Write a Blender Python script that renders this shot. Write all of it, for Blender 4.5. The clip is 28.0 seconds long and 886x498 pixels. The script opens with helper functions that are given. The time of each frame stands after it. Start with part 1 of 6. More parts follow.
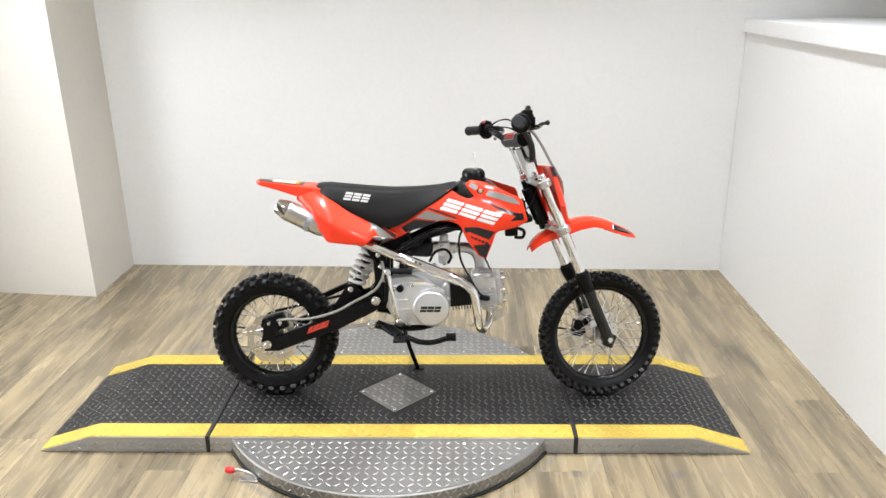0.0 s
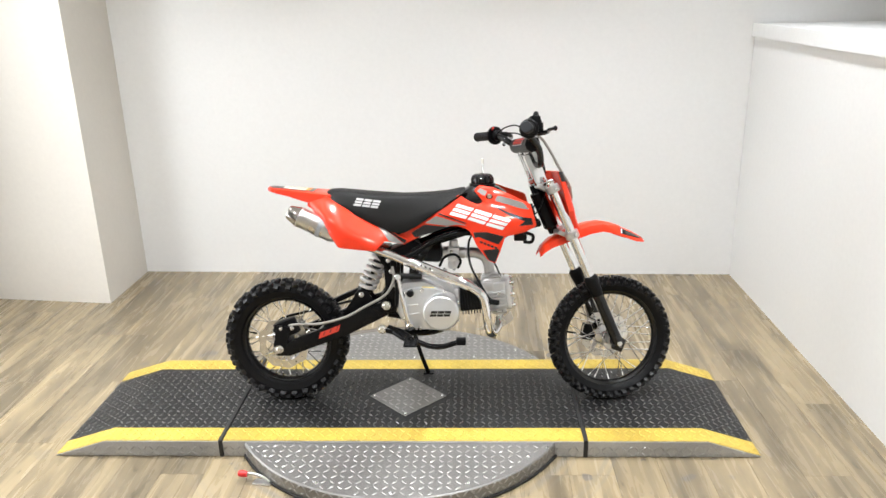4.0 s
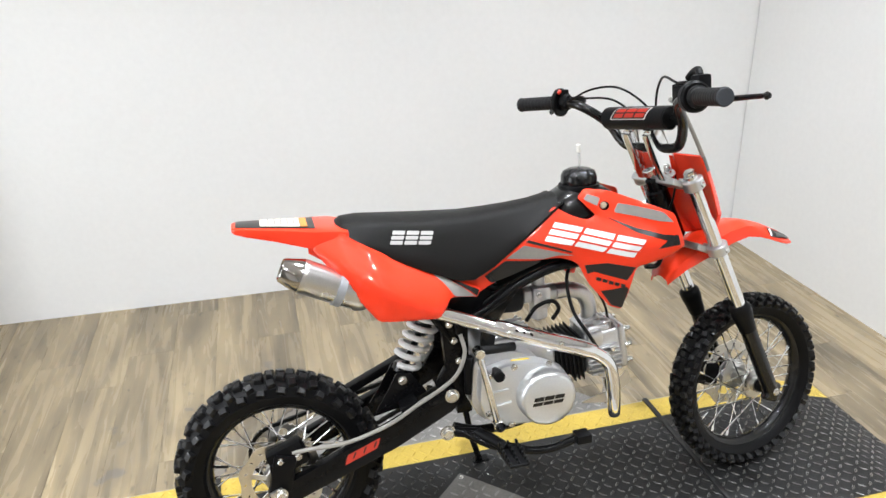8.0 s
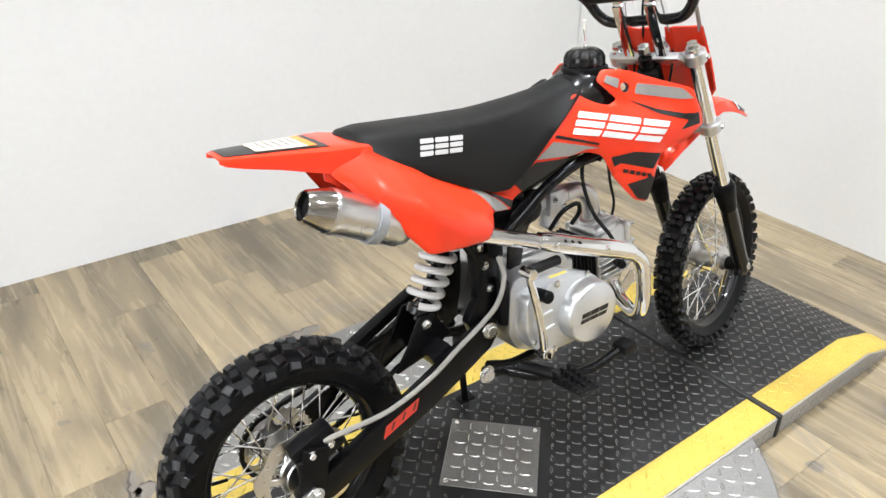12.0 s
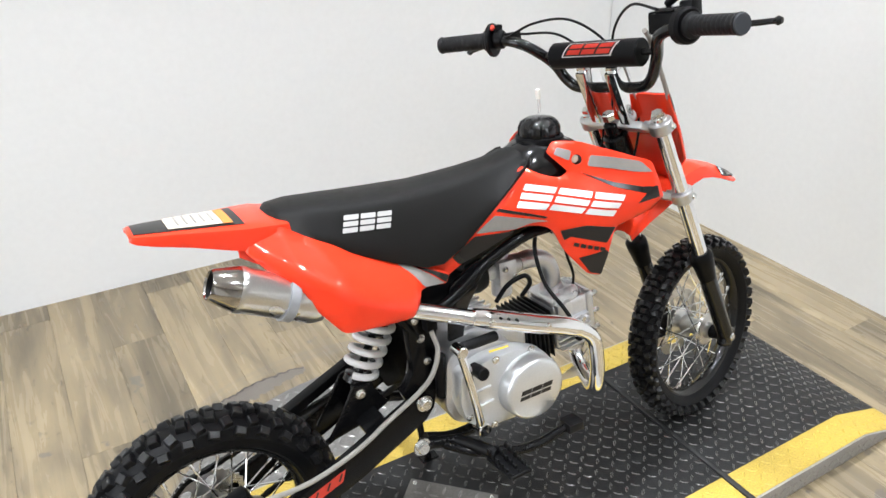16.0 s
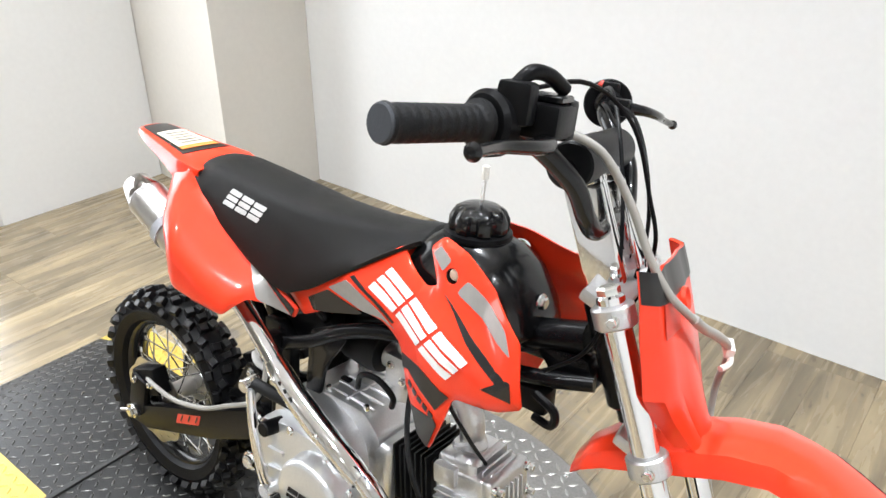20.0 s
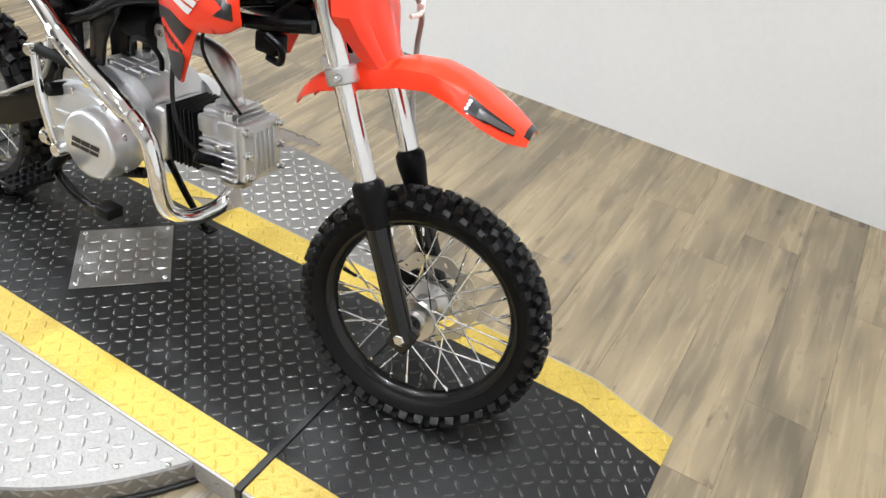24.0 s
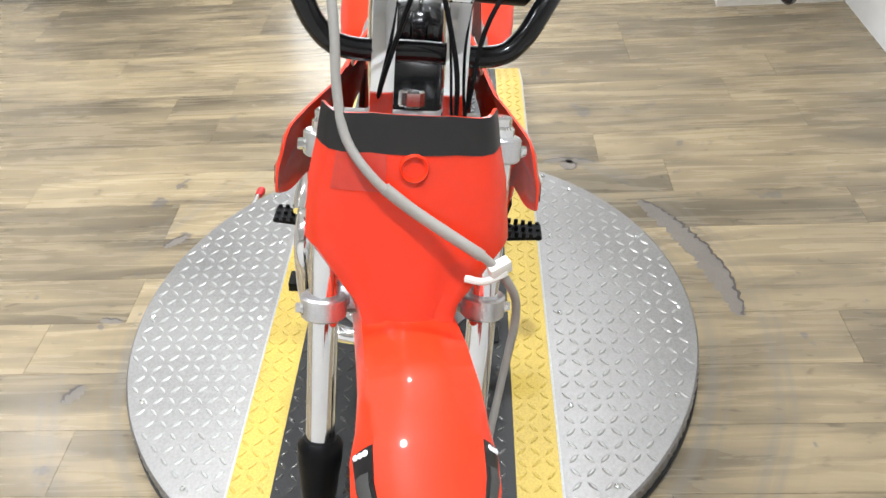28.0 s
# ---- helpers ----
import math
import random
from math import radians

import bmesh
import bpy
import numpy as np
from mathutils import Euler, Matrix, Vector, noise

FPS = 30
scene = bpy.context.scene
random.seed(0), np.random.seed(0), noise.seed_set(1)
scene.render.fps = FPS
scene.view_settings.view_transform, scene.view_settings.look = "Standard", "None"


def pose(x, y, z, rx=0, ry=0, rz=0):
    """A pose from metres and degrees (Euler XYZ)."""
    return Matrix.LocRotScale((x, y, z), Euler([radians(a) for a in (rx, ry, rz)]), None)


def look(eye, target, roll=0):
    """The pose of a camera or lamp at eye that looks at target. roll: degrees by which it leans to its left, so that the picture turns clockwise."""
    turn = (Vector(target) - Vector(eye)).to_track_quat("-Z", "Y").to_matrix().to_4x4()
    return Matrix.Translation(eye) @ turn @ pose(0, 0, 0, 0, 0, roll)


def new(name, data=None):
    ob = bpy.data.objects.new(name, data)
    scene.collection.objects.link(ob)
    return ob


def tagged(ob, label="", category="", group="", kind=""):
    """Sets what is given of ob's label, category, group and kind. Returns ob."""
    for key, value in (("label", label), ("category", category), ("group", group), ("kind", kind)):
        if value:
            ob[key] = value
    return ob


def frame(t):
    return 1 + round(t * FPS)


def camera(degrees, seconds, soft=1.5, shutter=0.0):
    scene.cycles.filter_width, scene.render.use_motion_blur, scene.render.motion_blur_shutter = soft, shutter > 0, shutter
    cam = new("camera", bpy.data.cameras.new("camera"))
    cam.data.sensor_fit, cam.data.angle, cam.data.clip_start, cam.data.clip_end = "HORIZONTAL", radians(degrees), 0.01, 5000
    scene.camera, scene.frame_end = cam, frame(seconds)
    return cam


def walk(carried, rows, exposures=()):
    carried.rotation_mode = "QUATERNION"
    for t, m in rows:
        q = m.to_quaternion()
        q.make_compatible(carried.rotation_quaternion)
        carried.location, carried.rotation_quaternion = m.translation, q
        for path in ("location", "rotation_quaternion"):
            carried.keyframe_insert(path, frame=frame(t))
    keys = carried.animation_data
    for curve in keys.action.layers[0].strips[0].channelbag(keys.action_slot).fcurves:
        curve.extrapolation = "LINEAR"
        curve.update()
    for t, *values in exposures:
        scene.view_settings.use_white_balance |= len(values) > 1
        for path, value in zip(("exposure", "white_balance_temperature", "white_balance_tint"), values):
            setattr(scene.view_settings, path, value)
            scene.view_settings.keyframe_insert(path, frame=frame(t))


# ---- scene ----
cam = camera(60.6, 28.0)
PATH = [
    (0, (0.246, -2.52, 1.513), (0.195, -0.633, 0.854), -0.7),
    (0.5, (0.243, -2.529, 1.512), (0.19, -0.639, 0.858), -0.9),
    (1, (0.236, -2.538, 1.514), (0.183, -0.646, 0.866), -0.8),
    (1.5, (0.238, -2.545, 1.511), (0.181, -0.651, 0.87), -0.7),
    (2, (0.245, -2.545, 1.515), (0.181, -0.653, 0.871), -0.8),
    (2.5, (0.251, -2.542, 1.513), (0.182, -0.65, 0.87), -1.0),
    (4.5, (0.254, -2.546, 1.515), (0.172, -0.653, 0.873), -1.3),
    (5, (0.273, -2.552, 1.514), (0.193, -0.666, 0.856), -1.7),
    (5.5, (0.274, -2.556, 1.496), (0.033, -0.688, 0.822), -3.0),
    (6, (0.182, -2.445, 1.476), (0.005, -0.571, 0.801), 0.3),
    (6.5, (0.004, -2.248, 1.489), (-0.032, -0.371, 0.799), -2.1),
    (7, (-0.074, -1.946, 1.438), (-0.039, -0.093, 0.687), -1.4),
    (7.5, (-0.217, -1.664, 1.43), (-0.097, 0.169, 0.639), -0.8),
    (8, (-0.399, -1.407, 1.443), (0.028, 0.367, 0.623), -1.9),
    (8.5, (-0.465, -1.096, 1.424), (0.097, 0.669, 0.671), -1.9),
    (9, (-0.568, -0.949, 1.443), (0.197, 0.698, 0.603), -1.5),
    (9.5, (-0.741, -0.9, 1.396), (0.136, 0.642, 0.471), -1.4),
    (10, (-0.843, -0.899, 1.328), (0.036, 0.54, 0.253), 1.2),
    (10.5, (-0.883, -0.897, 1.294), (-0.021, 0.501, 0.152), -0.2),
    (11, (-0.91, -0.915, 1.257), (-0.079, 0.452, 0.056), 2.6),
    (11.5, (-0.877, -0.912, 1.267), (0.02, 0.472, 0.135), 0.8),
    (12, (-0.821, -0.93, 1.291), (0.21, 0.47, 0.303), 0.1),
    (12.5, (-0.801, -0.943, 1.291), (0.244, 0.434, 0.285), 0.1),
    (13, (-0.784, -0.966, 1.3), (0.312, 0.405, 0.342), -0.1),
    (13.5, (-0.786, -0.974, 1.308), (0.304, 0.405, 0.354), -0.1),
    (15.5, (-0.73, -0.982, 1.347), (0.357, 0.417, 0.419), -1.6),
    (16, (-0.575, -1.011, 1.381), (0.301, 0.506, 0.418), -0.7),
    (16.5, (-0.374, -0.991, 1.393), (0.435, 0.519, 0.361), 0.8),
    (17, (-0.171, -0.833, 1.354), (0.622, 0.665, 0.292), 6.0),
    (17.5, (0.009, -0.661, 1.336), (0.601, 0.832, 0.144), 3.2),
    (18, (0.23, -0.52, 1.229), (0.072, 1.088, 0.051), -0.5),
    (18.5, (0.313, -0.488, 1.208), (-0.206, 1.093, 0.099), -1.7),
    (19, (0.413, -0.62, 1.262), (-0.436, 0.895, 0.27), -4.3),
    (19.5, (0.588, -0.694, 1.328), (-0.349, 0.798, 0.382), -2.1),
    (20, (0.821, -0.649, 1.306), (-0.287, 0.745, 0.395), -0.3),
    (20.5, (0.98, -0.683, 1.287), (-0.061, 0.743, 0.349), -1.0),
    (21, (1.081, -0.781, 1.28), (0.156, 0.688, 0.286), 1.1),
    (21.5, (1.139, -0.832, 1.261), (0.298, 0.635, 0.193), 5.7),
    (22, (1.172, -0.837, 1.227), (0.376, 0.603, 0.089), 6.5),
    (22.5, (1.183, -0.828, 1.211), (0.463, 0.599, 0.008), 7.7),
    (24.5, (1.232, -0.843, 1.194), (0.523, 0.573, -0.027), 7.1),
    (25, (1.238, -0.85, 1.193), (0.542, 0.573, -0.028), 7.1),
    (25.5, (1.224, -0.79, 1.219), (0.391, 0.529, -0.033), 1.6),
    (26, (1.286, -0.58, 1.218), (0.194, 0.55, -0.018), 0.6),
    (26.5, (1.322, -0.425, 1.247), (0.032, 0.428, -0.02), -5.2),
    (27, (1.244, -0.203, 1.263), (-0.159, 0.436, -0.011), -3.2),
    (27.5, (1.194, -0.062, 1.259), (-0.268, 0.268, -0.065), -8.9),
    (28, (1.165, 0.177, 1.275), (-0.337, 0.063, -0.044), -4.2),
]
EXPOSURES = [(0, -0.2, 6600), (2.5, -0.2, 6620), (5, -0.1, 6700), (7, -0.15, 6600), (8, -0.22, 6450), (9.5, -0.14, 6450), (11, -0.08, 6550), (13, -0.18, 6450), (16, -0.2, 6400), (18, -0.08, 6400), (20, -0.08, 6480), (21, -0.16, 6500), (22, -0.31, 6500), (25, -0.22, 6500), (27, -0.21, 6490), (28, -0.33, 6470)]
walk(cam, [(t, look(eye, target, roll)) for t, eye, target, roll in PATH], EXPOSURES)

from mathutils.geometry import delaunay_2d_cdt

# ---- world, lamps, exposure ----
scene.view_settings.exposure = 0.0
world = bpy.data.worlds.new("world")
scene.world = world
world.use_nodes = True
world.node_tree.nodes["Background"].inputs[0].default_value = (0.9, 0.95, 1.0, 1)
world.node_tree.nodes["Background"].inputs[1].default_value = 0.6

CEIL = 2.75
LAMP_POWER = 18.6
LAMPS = [(x, y) for x in (-1.5, -0.1, 1.2) for y in (-2.6, -1.2, 0.35)]


# ---- materials ----
def material(name):
    m = bpy.data.materials.new(name)
    m.use_nodes = True
    return m, m.node_tree.nodes, m.node_tree.links, m.node_tree.nodes["Principled BSDF"]


def plain(name, colour, rough=0.5, metal=0.0, bump=0.0, scale=40.0, vary=0.12, coat=0.0, spec=0.5, rvary=0.1):
    """Surface with grain at two scales in colour, roughness and relief."""
    m, n, l, b = material(name)
    tc = n.new("ShaderNodeTexCoord")
    n1, n2 = n.new("ShaderNodeTexNoise"), n.new("ShaderNodeTexNoise")
    n1.inputs["Scale"].default_value, n1.inputs["Detail"].default_value = scale * 0.12, 4
    n2.inputs["Scale"].default_value, n2.inputs["Detail"].default_value = scale * 6, 3
    for q in (n1, n2):
        l.new(tc.outputs["Object"], q.inputs["Vector"])
    mix = n.new("ShaderNodeMath")
    mix.operation = "ADD"
    l.new(n1.outputs["Fac"], mix.inputs[0])
    l.new(n2.outputs["Fac"], mix.inputs[1])
    ramp = n.new("ShaderNodeMapRange")
    ramp.inputs["From Min"].default_value, ramp.inputs["From Max"].default_value = 0.6, 1.4
    ramp.inputs["To Min"].default_value, ramp.inputs["To Max"].default_value = 1 - vary, 1 + vary
    l.new(mix.outputs[0], ramp.inputs["Value"])
    mul = n.new("ShaderNodeVectorMath")
    mul.operation = "SCALE"
    mul.inputs[0].default_value = colour
    l.new(ramp.outputs[0], mul.inputs["Scale"])
    l.new(mul.outputs[0], b.inputs["Base Color"])
    rr = n.new("ShaderNodeMapRange")
    rr.inputs["To Min"].default_value, rr.inputs["To Max"].default_value = max(0.02, rough * (1 - rvary)), min(1, rough * (1 + rvary))
    l.new(n1.outputs["Fac"], rr.inputs["Value"])
    l.new(rr.outputs[0], b.inputs["Roughness"])
    b.inputs["Metallic"].default_value = metal
    b.inputs["Coat Weight"].default_value = coat
    b.inputs["Coat Roughness"].default_value = 0.06
    b.inputs["Specular IOR Level"].default_value = spec
    if bump:
        bp = n.new("ShaderNodeBump")
        bp.inputs["Strength"].default_value, bp.inputs["Distance"].default_value = bump, 0.002
        l.new(n2.outputs["Fac"], bp.inputs["Height"])
        l.new(bp.outputs["Normal"], b.inputs["Normal"])
    return m


RED = plain("red_plastic", (0.84, 0.040, 0.010), 0.42, vary=0.04, scale=10, coat=0.65, spec=0.18)
BLACKP = plain("black_plastic", (0.0045, 0.0045, 0.005), 0.38, bump=0.15, scale=60, spec=0.12)
BLACKG = plain("black_gloss_paint", (0.005, 0.005, 0.0055), 0.22, scale=30, coat=0.25, spec=0.3)
BLACKM = plain("black_frame_paint", (0.0045, 0.0045, 0.005), 0.26, scale=30, spec=0.16)
RUBBER = plain("tyre_rubber", (0.0042, 0.0042, 0.0048), 0.42, bump=0.3, scale=60, vary=0.3, spec=0.15)
KNOB = plain("tread_rubber", (0.0075, 0.0075, 0.0082), 0.34, bump=0.3, scale=90, vary=0.35, spec=0.32)
VINYL = plain("seat_vinyl", (0.0085, 0.0082, 0.0078), 0.46, bump=0.5, scale=120, vary=0.15, spec=0.16)
CHROME = plain("chrome", (0.86, 0.86, 0.87), 0.07, metal=1.0, scale=20, vary=0.03)
# chrome of the end cone, its dark reflections put into the base colour
CONE = plain("dark_reflection_chrome", (0.40, 0.38, 0.36), 0.12, metal=1.0, scale=20, vary=0.08)
STRAP = plain("grey_plastic_strap", (0.30, 0.31, 0.33), 0.4, scale=30)
STEEL = plain("brushed_steel", (0.62, 0.61, 0.60), 0.28, metal=1.0, scale=60, vary=0.08, bump=0.1)
ALLOY = plain("cast_alloy", (0.66, 0.66, 0.67), 0.33, metal=0.92, scale=60, vary=0.10, bump=0.3)
ALLOYP = plain("silver_painted_alloy", (0.72, 0.73, 0.74), 0.30, metal=0.75, scale=40, vary=0.05, bump=0.1)
TITAN = plain("plated_disc_steel", (0.66, 0.63, 0.57), 0.28, metal=1.0, scale=40, vary=0.1)
ZINC = plain("zinc_bolt", (0.75, 0.75, 0.74), 0.22, metal=1.0, scale=60)
WHITEP = plain("white_powder_coat", (0.80, 0.80, 0.80), 0.35, scale=30, vary=0.03)
DWHITE = plain("white_decal", (0.80, 0.80, 0.80), 0.30, scale=20, vary=0.03)
DSILVER = plain("silver_print", (0.50, 0.49, 0.48), 0.35, scale=20, vary=0.05)
DGREY = plain("silver_grey_decal", (0.30, 0.285, 0.27), 0.33, metal=0.2, scale=20, vary=0.08)
DDARK = plain("dark_grey_print", (0.055, 0.053, 0.050), 0.3, scale=20, vary=0.1)
DBLACK = plain("black_decal", (0.012, 0.011, 0.011), 0.28, scale=20)
DRED = plain("red_decal", (0.62, 0.05, 0.03), 0.35, scale=20, vary=0.05)
DCREAM = plain("cream_label", (0.68, 0.60, 0.48), 0.45, scale=30, vary=0.06)
DORANGE = plain("orange_label", (0.75, 0.25, 0.05), 0.45, scale=30)
DYELLOW = plain("yellow_label", (0.80, 0.58, 0.02), 0.40, scale=30, vary=0.06)
HOSE = plain("grey_hose", (0.31, 0.295, 0.27), 0.42, scale=40, vary=0.06)
NYLON = plain("white_nylon", (0.70, 0.68, 0.63), 0.40, scale=40)
CLOTH = plain("dark_grip_rubber", (0.009, 0.009, 0.0095), 0.55, bump=0.4, scale=80, spec=0.2)
GRIPEND = plain("grip_end_rubber", (0.030, 0.034, 0.042), 0.60, bump=0.2, scale=80)
GASK = plain("engine_black", (0.006, 0.006, 0.0065), 0.5, scale=60, spec=0.25)
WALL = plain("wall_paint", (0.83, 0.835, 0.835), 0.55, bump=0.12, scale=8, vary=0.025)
# the white pier's shadowed tan is put into this colour; upper wall shares it
WALL_SHADED = plain("wall_paint_shaded_warm", (0.74, 0.71, 0.66), 0.6, bump=0.12, scale=8, vary=0.03)
CEILM = plain("ceiling_paint", (0.78, 0.78, 0.77), 0.7, bump=0.2, scale=10, vary=0.03)
YELLOW = plain("yellow_floor_paint", (0.455, 0.322, 0.052), 0.45, bump=0.25, scale=40, vary=0.34)
DECKB = plain("black_deck_paint", (0.012, 0.012, 0.012), 0.42, bump=0.2, scale=40, vary=0.35, spec=0.30)
LUGB = plain("worn_black_tread", (0.085, 0.083, 0.080), 0.24, metal=0.6, bump=0.2, scale=40, vary=0.35)
PLATE = plain("aluminium_tread_plate", (0.262, 0.254, 0.245), 0.43, metal=0.85, bump=0.25, scale=30, vary=0.22)
SIDEP = plain("dull_aluminium_side", (0.35, 0.342, 0.328), 0.46, metal=0.45, bump=0.25, scale=30, vary=0.25)
LUGP = plain("bright_tread_bar", (0.350, 0.341, 0.328), 0.34, metal=0.85, bump=0.1, scale=40, vary=0.2)
GAPM = plain("joint_rubber", (0.004, 0.004, 0.004), 0.6, scale=60)
SUBF = plain("plank_joint", (0.27, 0.222, 0.155), 0.5, scale=30)
DARK = plain("dark_panel", (0.02, 0.02, 0.022), 0.4, scale=30)

CLEAR, _n, _l, _b = material("clear_tube")
_b.inputs["Base Color"].default_value = (0.92, 0.92, 0.92, 1)
_b.inputs["Roughness"].default_value = 0.08
_b.inputs["Transmission Weight"].default_value = 0.9
LAMPM, _n, _l, _b = material("lamp_glow")
_b.inputs["Emission Color"].default_value = (1, 0.99, 0.97, 1)
_b.inputs["Emission Strength"].default_value = 25.0


def plank_material():
    """Whitewashed oak print: cream and grey-brown streaks along y, dark flecks, soft sheen."""
    m, n, l, b = material("vinyl_plank")
    tc, info = n.new("ShaderNodeTexCoord"), n.new("ShaderNodeObjectInfo")
    off = n.new("ShaderNodeVectorMath")
    off.operation = "SCALE"
    off.inputs[0].default_value = (13.0, 47.0, 5.0)
    l.new(info.outputs["Random"], off.inputs["Scale"])
    add = n.new("ShaderNodeVectorMath")
    l.new(tc.outputs["Object"], add.inputs[0])
    l.new(off.outputs[0], add.inputs[1])

    def layer(sx, sy, detail, distort, rough=0.5):
        mp, q = n.new("ShaderNodeMapping"), n.new("ShaderNodeTexNoise")
        mp.inputs["Scale"].default_value = (sx, sy, 4.0)
        l.new(add.outputs[0], mp.inputs["Vector"])
        q.inputs["Scale"].default_value, q.inputs["Detail"].default_value, q.inputs["Distortion"].default_value, q.inputs["Roughness"].default_value = 1.0, detail, distort, rough
        l.new(mp.outputs[0], q.inputs["Vector"])
        return q

    def maths(op, a, v, c=None):
        q = n.new("ShaderNodeMath")
        q.operation = op
        for i, w in enumerate((a, v, c)):
            if w is None:
                continue
            if isinstance(w, (int, float)):
                q.inputs[i].default_value = w
            else:
                l.new(w, q.inputs[i])
        return q.outputs[0]

    patch, streak, fine, fleck = layer(9.5, 1.5, 4, 0.9), layer(30.0, 2.2, 5, 1.3, 0.55), layer(170.0, 9.0, 3, 0.3), layer(42.0, 16.0, 2, 0.4)
    v = maths("MULTIPLY_ADD", patch.outputs["Fac"], 0.50, 0.07)
    v = maths("MULTIPLY_ADD", streak.outputs["Fac"], 0.25, v)
    v = maths("MULTIPLY_ADD", fine.outputs["Fac"], 0.06, v)
    v = maths("MULTIPLY_ADD", info.outputs["Random"], 0.11, v)
    ramp = n.new("ShaderNodeValToRGB")
    e = ramp.color_ramp.elements
    e[0].position, e[0].color = 0.38, (0.108, 0.087, 0.058, 1)
    e[1].position, e[1].color = 0.70, (0.355, 0.282, 0.172, 1)
    for p, c in ((0.45, (0.149, 0.119, 0.077, 1)), (0.51, (0.202, 0.160, 0.102, 1)), (0.58, (0.266, 0.208, 0.126, 1))):
        e.new(p).color = c
    l.new(v, ramp.inputs["Fac"])
    # small dark knots and checks
    dark = n.new("ShaderNodeMapRange")
    dark.inputs["From Min"].default_value, dark.inputs["From Max"].default_value = 0.655, 0.78
    dark.inputs["To Min"].default_value, dark.inputs["To Max"].default_value = 1.0, 0.45
    l.new(fleck.outputs["Fac"], dark.inputs["Value"])
    mul = n.new("ShaderNodeVectorMath")
    mul.operation = "SCALE"
    l.new(ramp.outputs["Color"], mul.inputs[0])
    l.new(dark.outputs[0], mul.inputs["Scale"])
    # scuffed rings and torn spots that the turning plate has worn into the print
    geo = n.new("ShaderNodeNewGeometry")
    rel = n.new("ShaderNodeVectorMath")
    rel.operation = "SUBTRACT"
    l.new(geo.outputs["Position"], rel.inputs[0])
    rel.inputs[1].default_value = (-0.01, 0.006, 0.0)
    flat = n.new("ShaderNodeVectorMath")
    flat.operation = "LENGTH"
    l.new(rel.outputs[0], flat.inputs[0])
    wob, rings_, spots = n.new("ShaderNodeTexNoise"), n.new("ShaderNodeTexNoise"), n.new("ShaderNodeTexNoise")
    for q, sc, de in ((wob, 1.6, 2), (spots, 9.0, 4)):
        q.inputs["Scale"].default_value, q.inputs["Detail"].default_value = sc, de
        l.new(geo.outputs["Position"], q.inputs["Vector"])
    comb = n.new("ShaderNodeCombineXYZ")
    l.new(maths("MULTIPLY_ADD", wob.outputs["Fac"], 0.10, flat.outputs["Value"]), comb.inputs[0])
    rings_.inputs["Scale"].default_value, rings_.inputs["Detail"].default_value = 16.0, 4
    l.new(comb.outputs[0], rings_.inputs["Vector"])

    def span(val, a, b_, lo, hi):
        q = n.new("ShaderNodeMapRange")
        q.inputs["From Min"].default_value, q.inputs["From Max"].default_value = a, b_
        q.inputs["To Min"].default_value, q.inputs["To Max"].default_value = lo, hi
        l.new(val, q.inputs["Value"])
        return q.outputs[0]

    near = span(flat.outputs["Value"], 0.72, 1.15, 1.0, 0.0)
    ringed = maths("MULTIPLY", span(rings_.outputs["Fac"], 0.50, 0.62, 0.0, 0.85), near)
    ringed = maths("MULTIPLY", ringed, span(wob.outputs["Fac"], 0.40, 0.60, 0.15, 1.0))
    torn = maths("MULTIPLY", span(spots.outputs["Fac"], 0.665, 0.69, 0.0, 0.75), span(flat.outputs["Value"], 0.95, 1.35, 1.0, 0.25))
    for fac, tint in ((ringed, (0.165, 0.147, 0.122, 1)), (torn, (0.105, 0.095, 0.088, 1))):
        mx = n.new("ShaderNodeMix")
        mx.data_type = "RGBA"
        l.new(fac, mx.inputs[0])
        l.new(mul.outputs[0], mx.inputs[6])
        mx.inputs[7].default_value = tint
        mul = mx
        mul_out = mx.outputs[2]
        if tint[0] > 0.12:
            hold = n.new("ShaderNodeVectorMath")
            hold.inputs[1].default_value = (0, 0, 0)
            l.new(mul_out, hold.inputs[0])
            mul = hold
    l.new(mul_out, b.inputs["Base Color"])
    rr = n.new("ShaderNodeMapRange")
    rr.inputs["To Min"].default_value, rr.inputs["To Max"].default_value = 0.20, 0.34
    l.new(streak.outputs["Fac"], rr.inputs["Value"])
    l.new(rr.outputs[0], b.inputs["Roughness"])
    bp = n.new("ShaderNodeBump")
    bp.inputs["Strength"].default_value, bp.inputs["Distance"].default_value = 0.2, 0.001
    l.new(fine.outputs["Fac"], bp.inputs["Height"])
    l.new(bp.outputs["Normal"], b.inputs["Normal"])
    return m


PLANK = plank_material()


# ---- mesh helpers ----
def mesh_of(name, bm, mat, sharp=38, m=None):
    if m is not None:
        bmesh.ops.transform(bm, matrix=m, verts=bm.verts)
    bmesh.ops.recalc_face_normals(bm, faces=bm.faces)
    me = bpy.data.meshes.new(name)
    bm.to_mesh(me)
    bm.free()
    me.materials.append(mat)
    me.polygons.foreach_set("use_smooth", [True] * len(me.polygons))
    me.set_sharp_from_angle(angle=radians(sharp))
    return me


def part(name, bm, mat, parent, label="", m=None, sharp=38):
    ob = new(name, mesh_of(name, bm, mat, sharp, m))
    ob.parent = parent
    if label:
        ob["label"] = label
    return ob


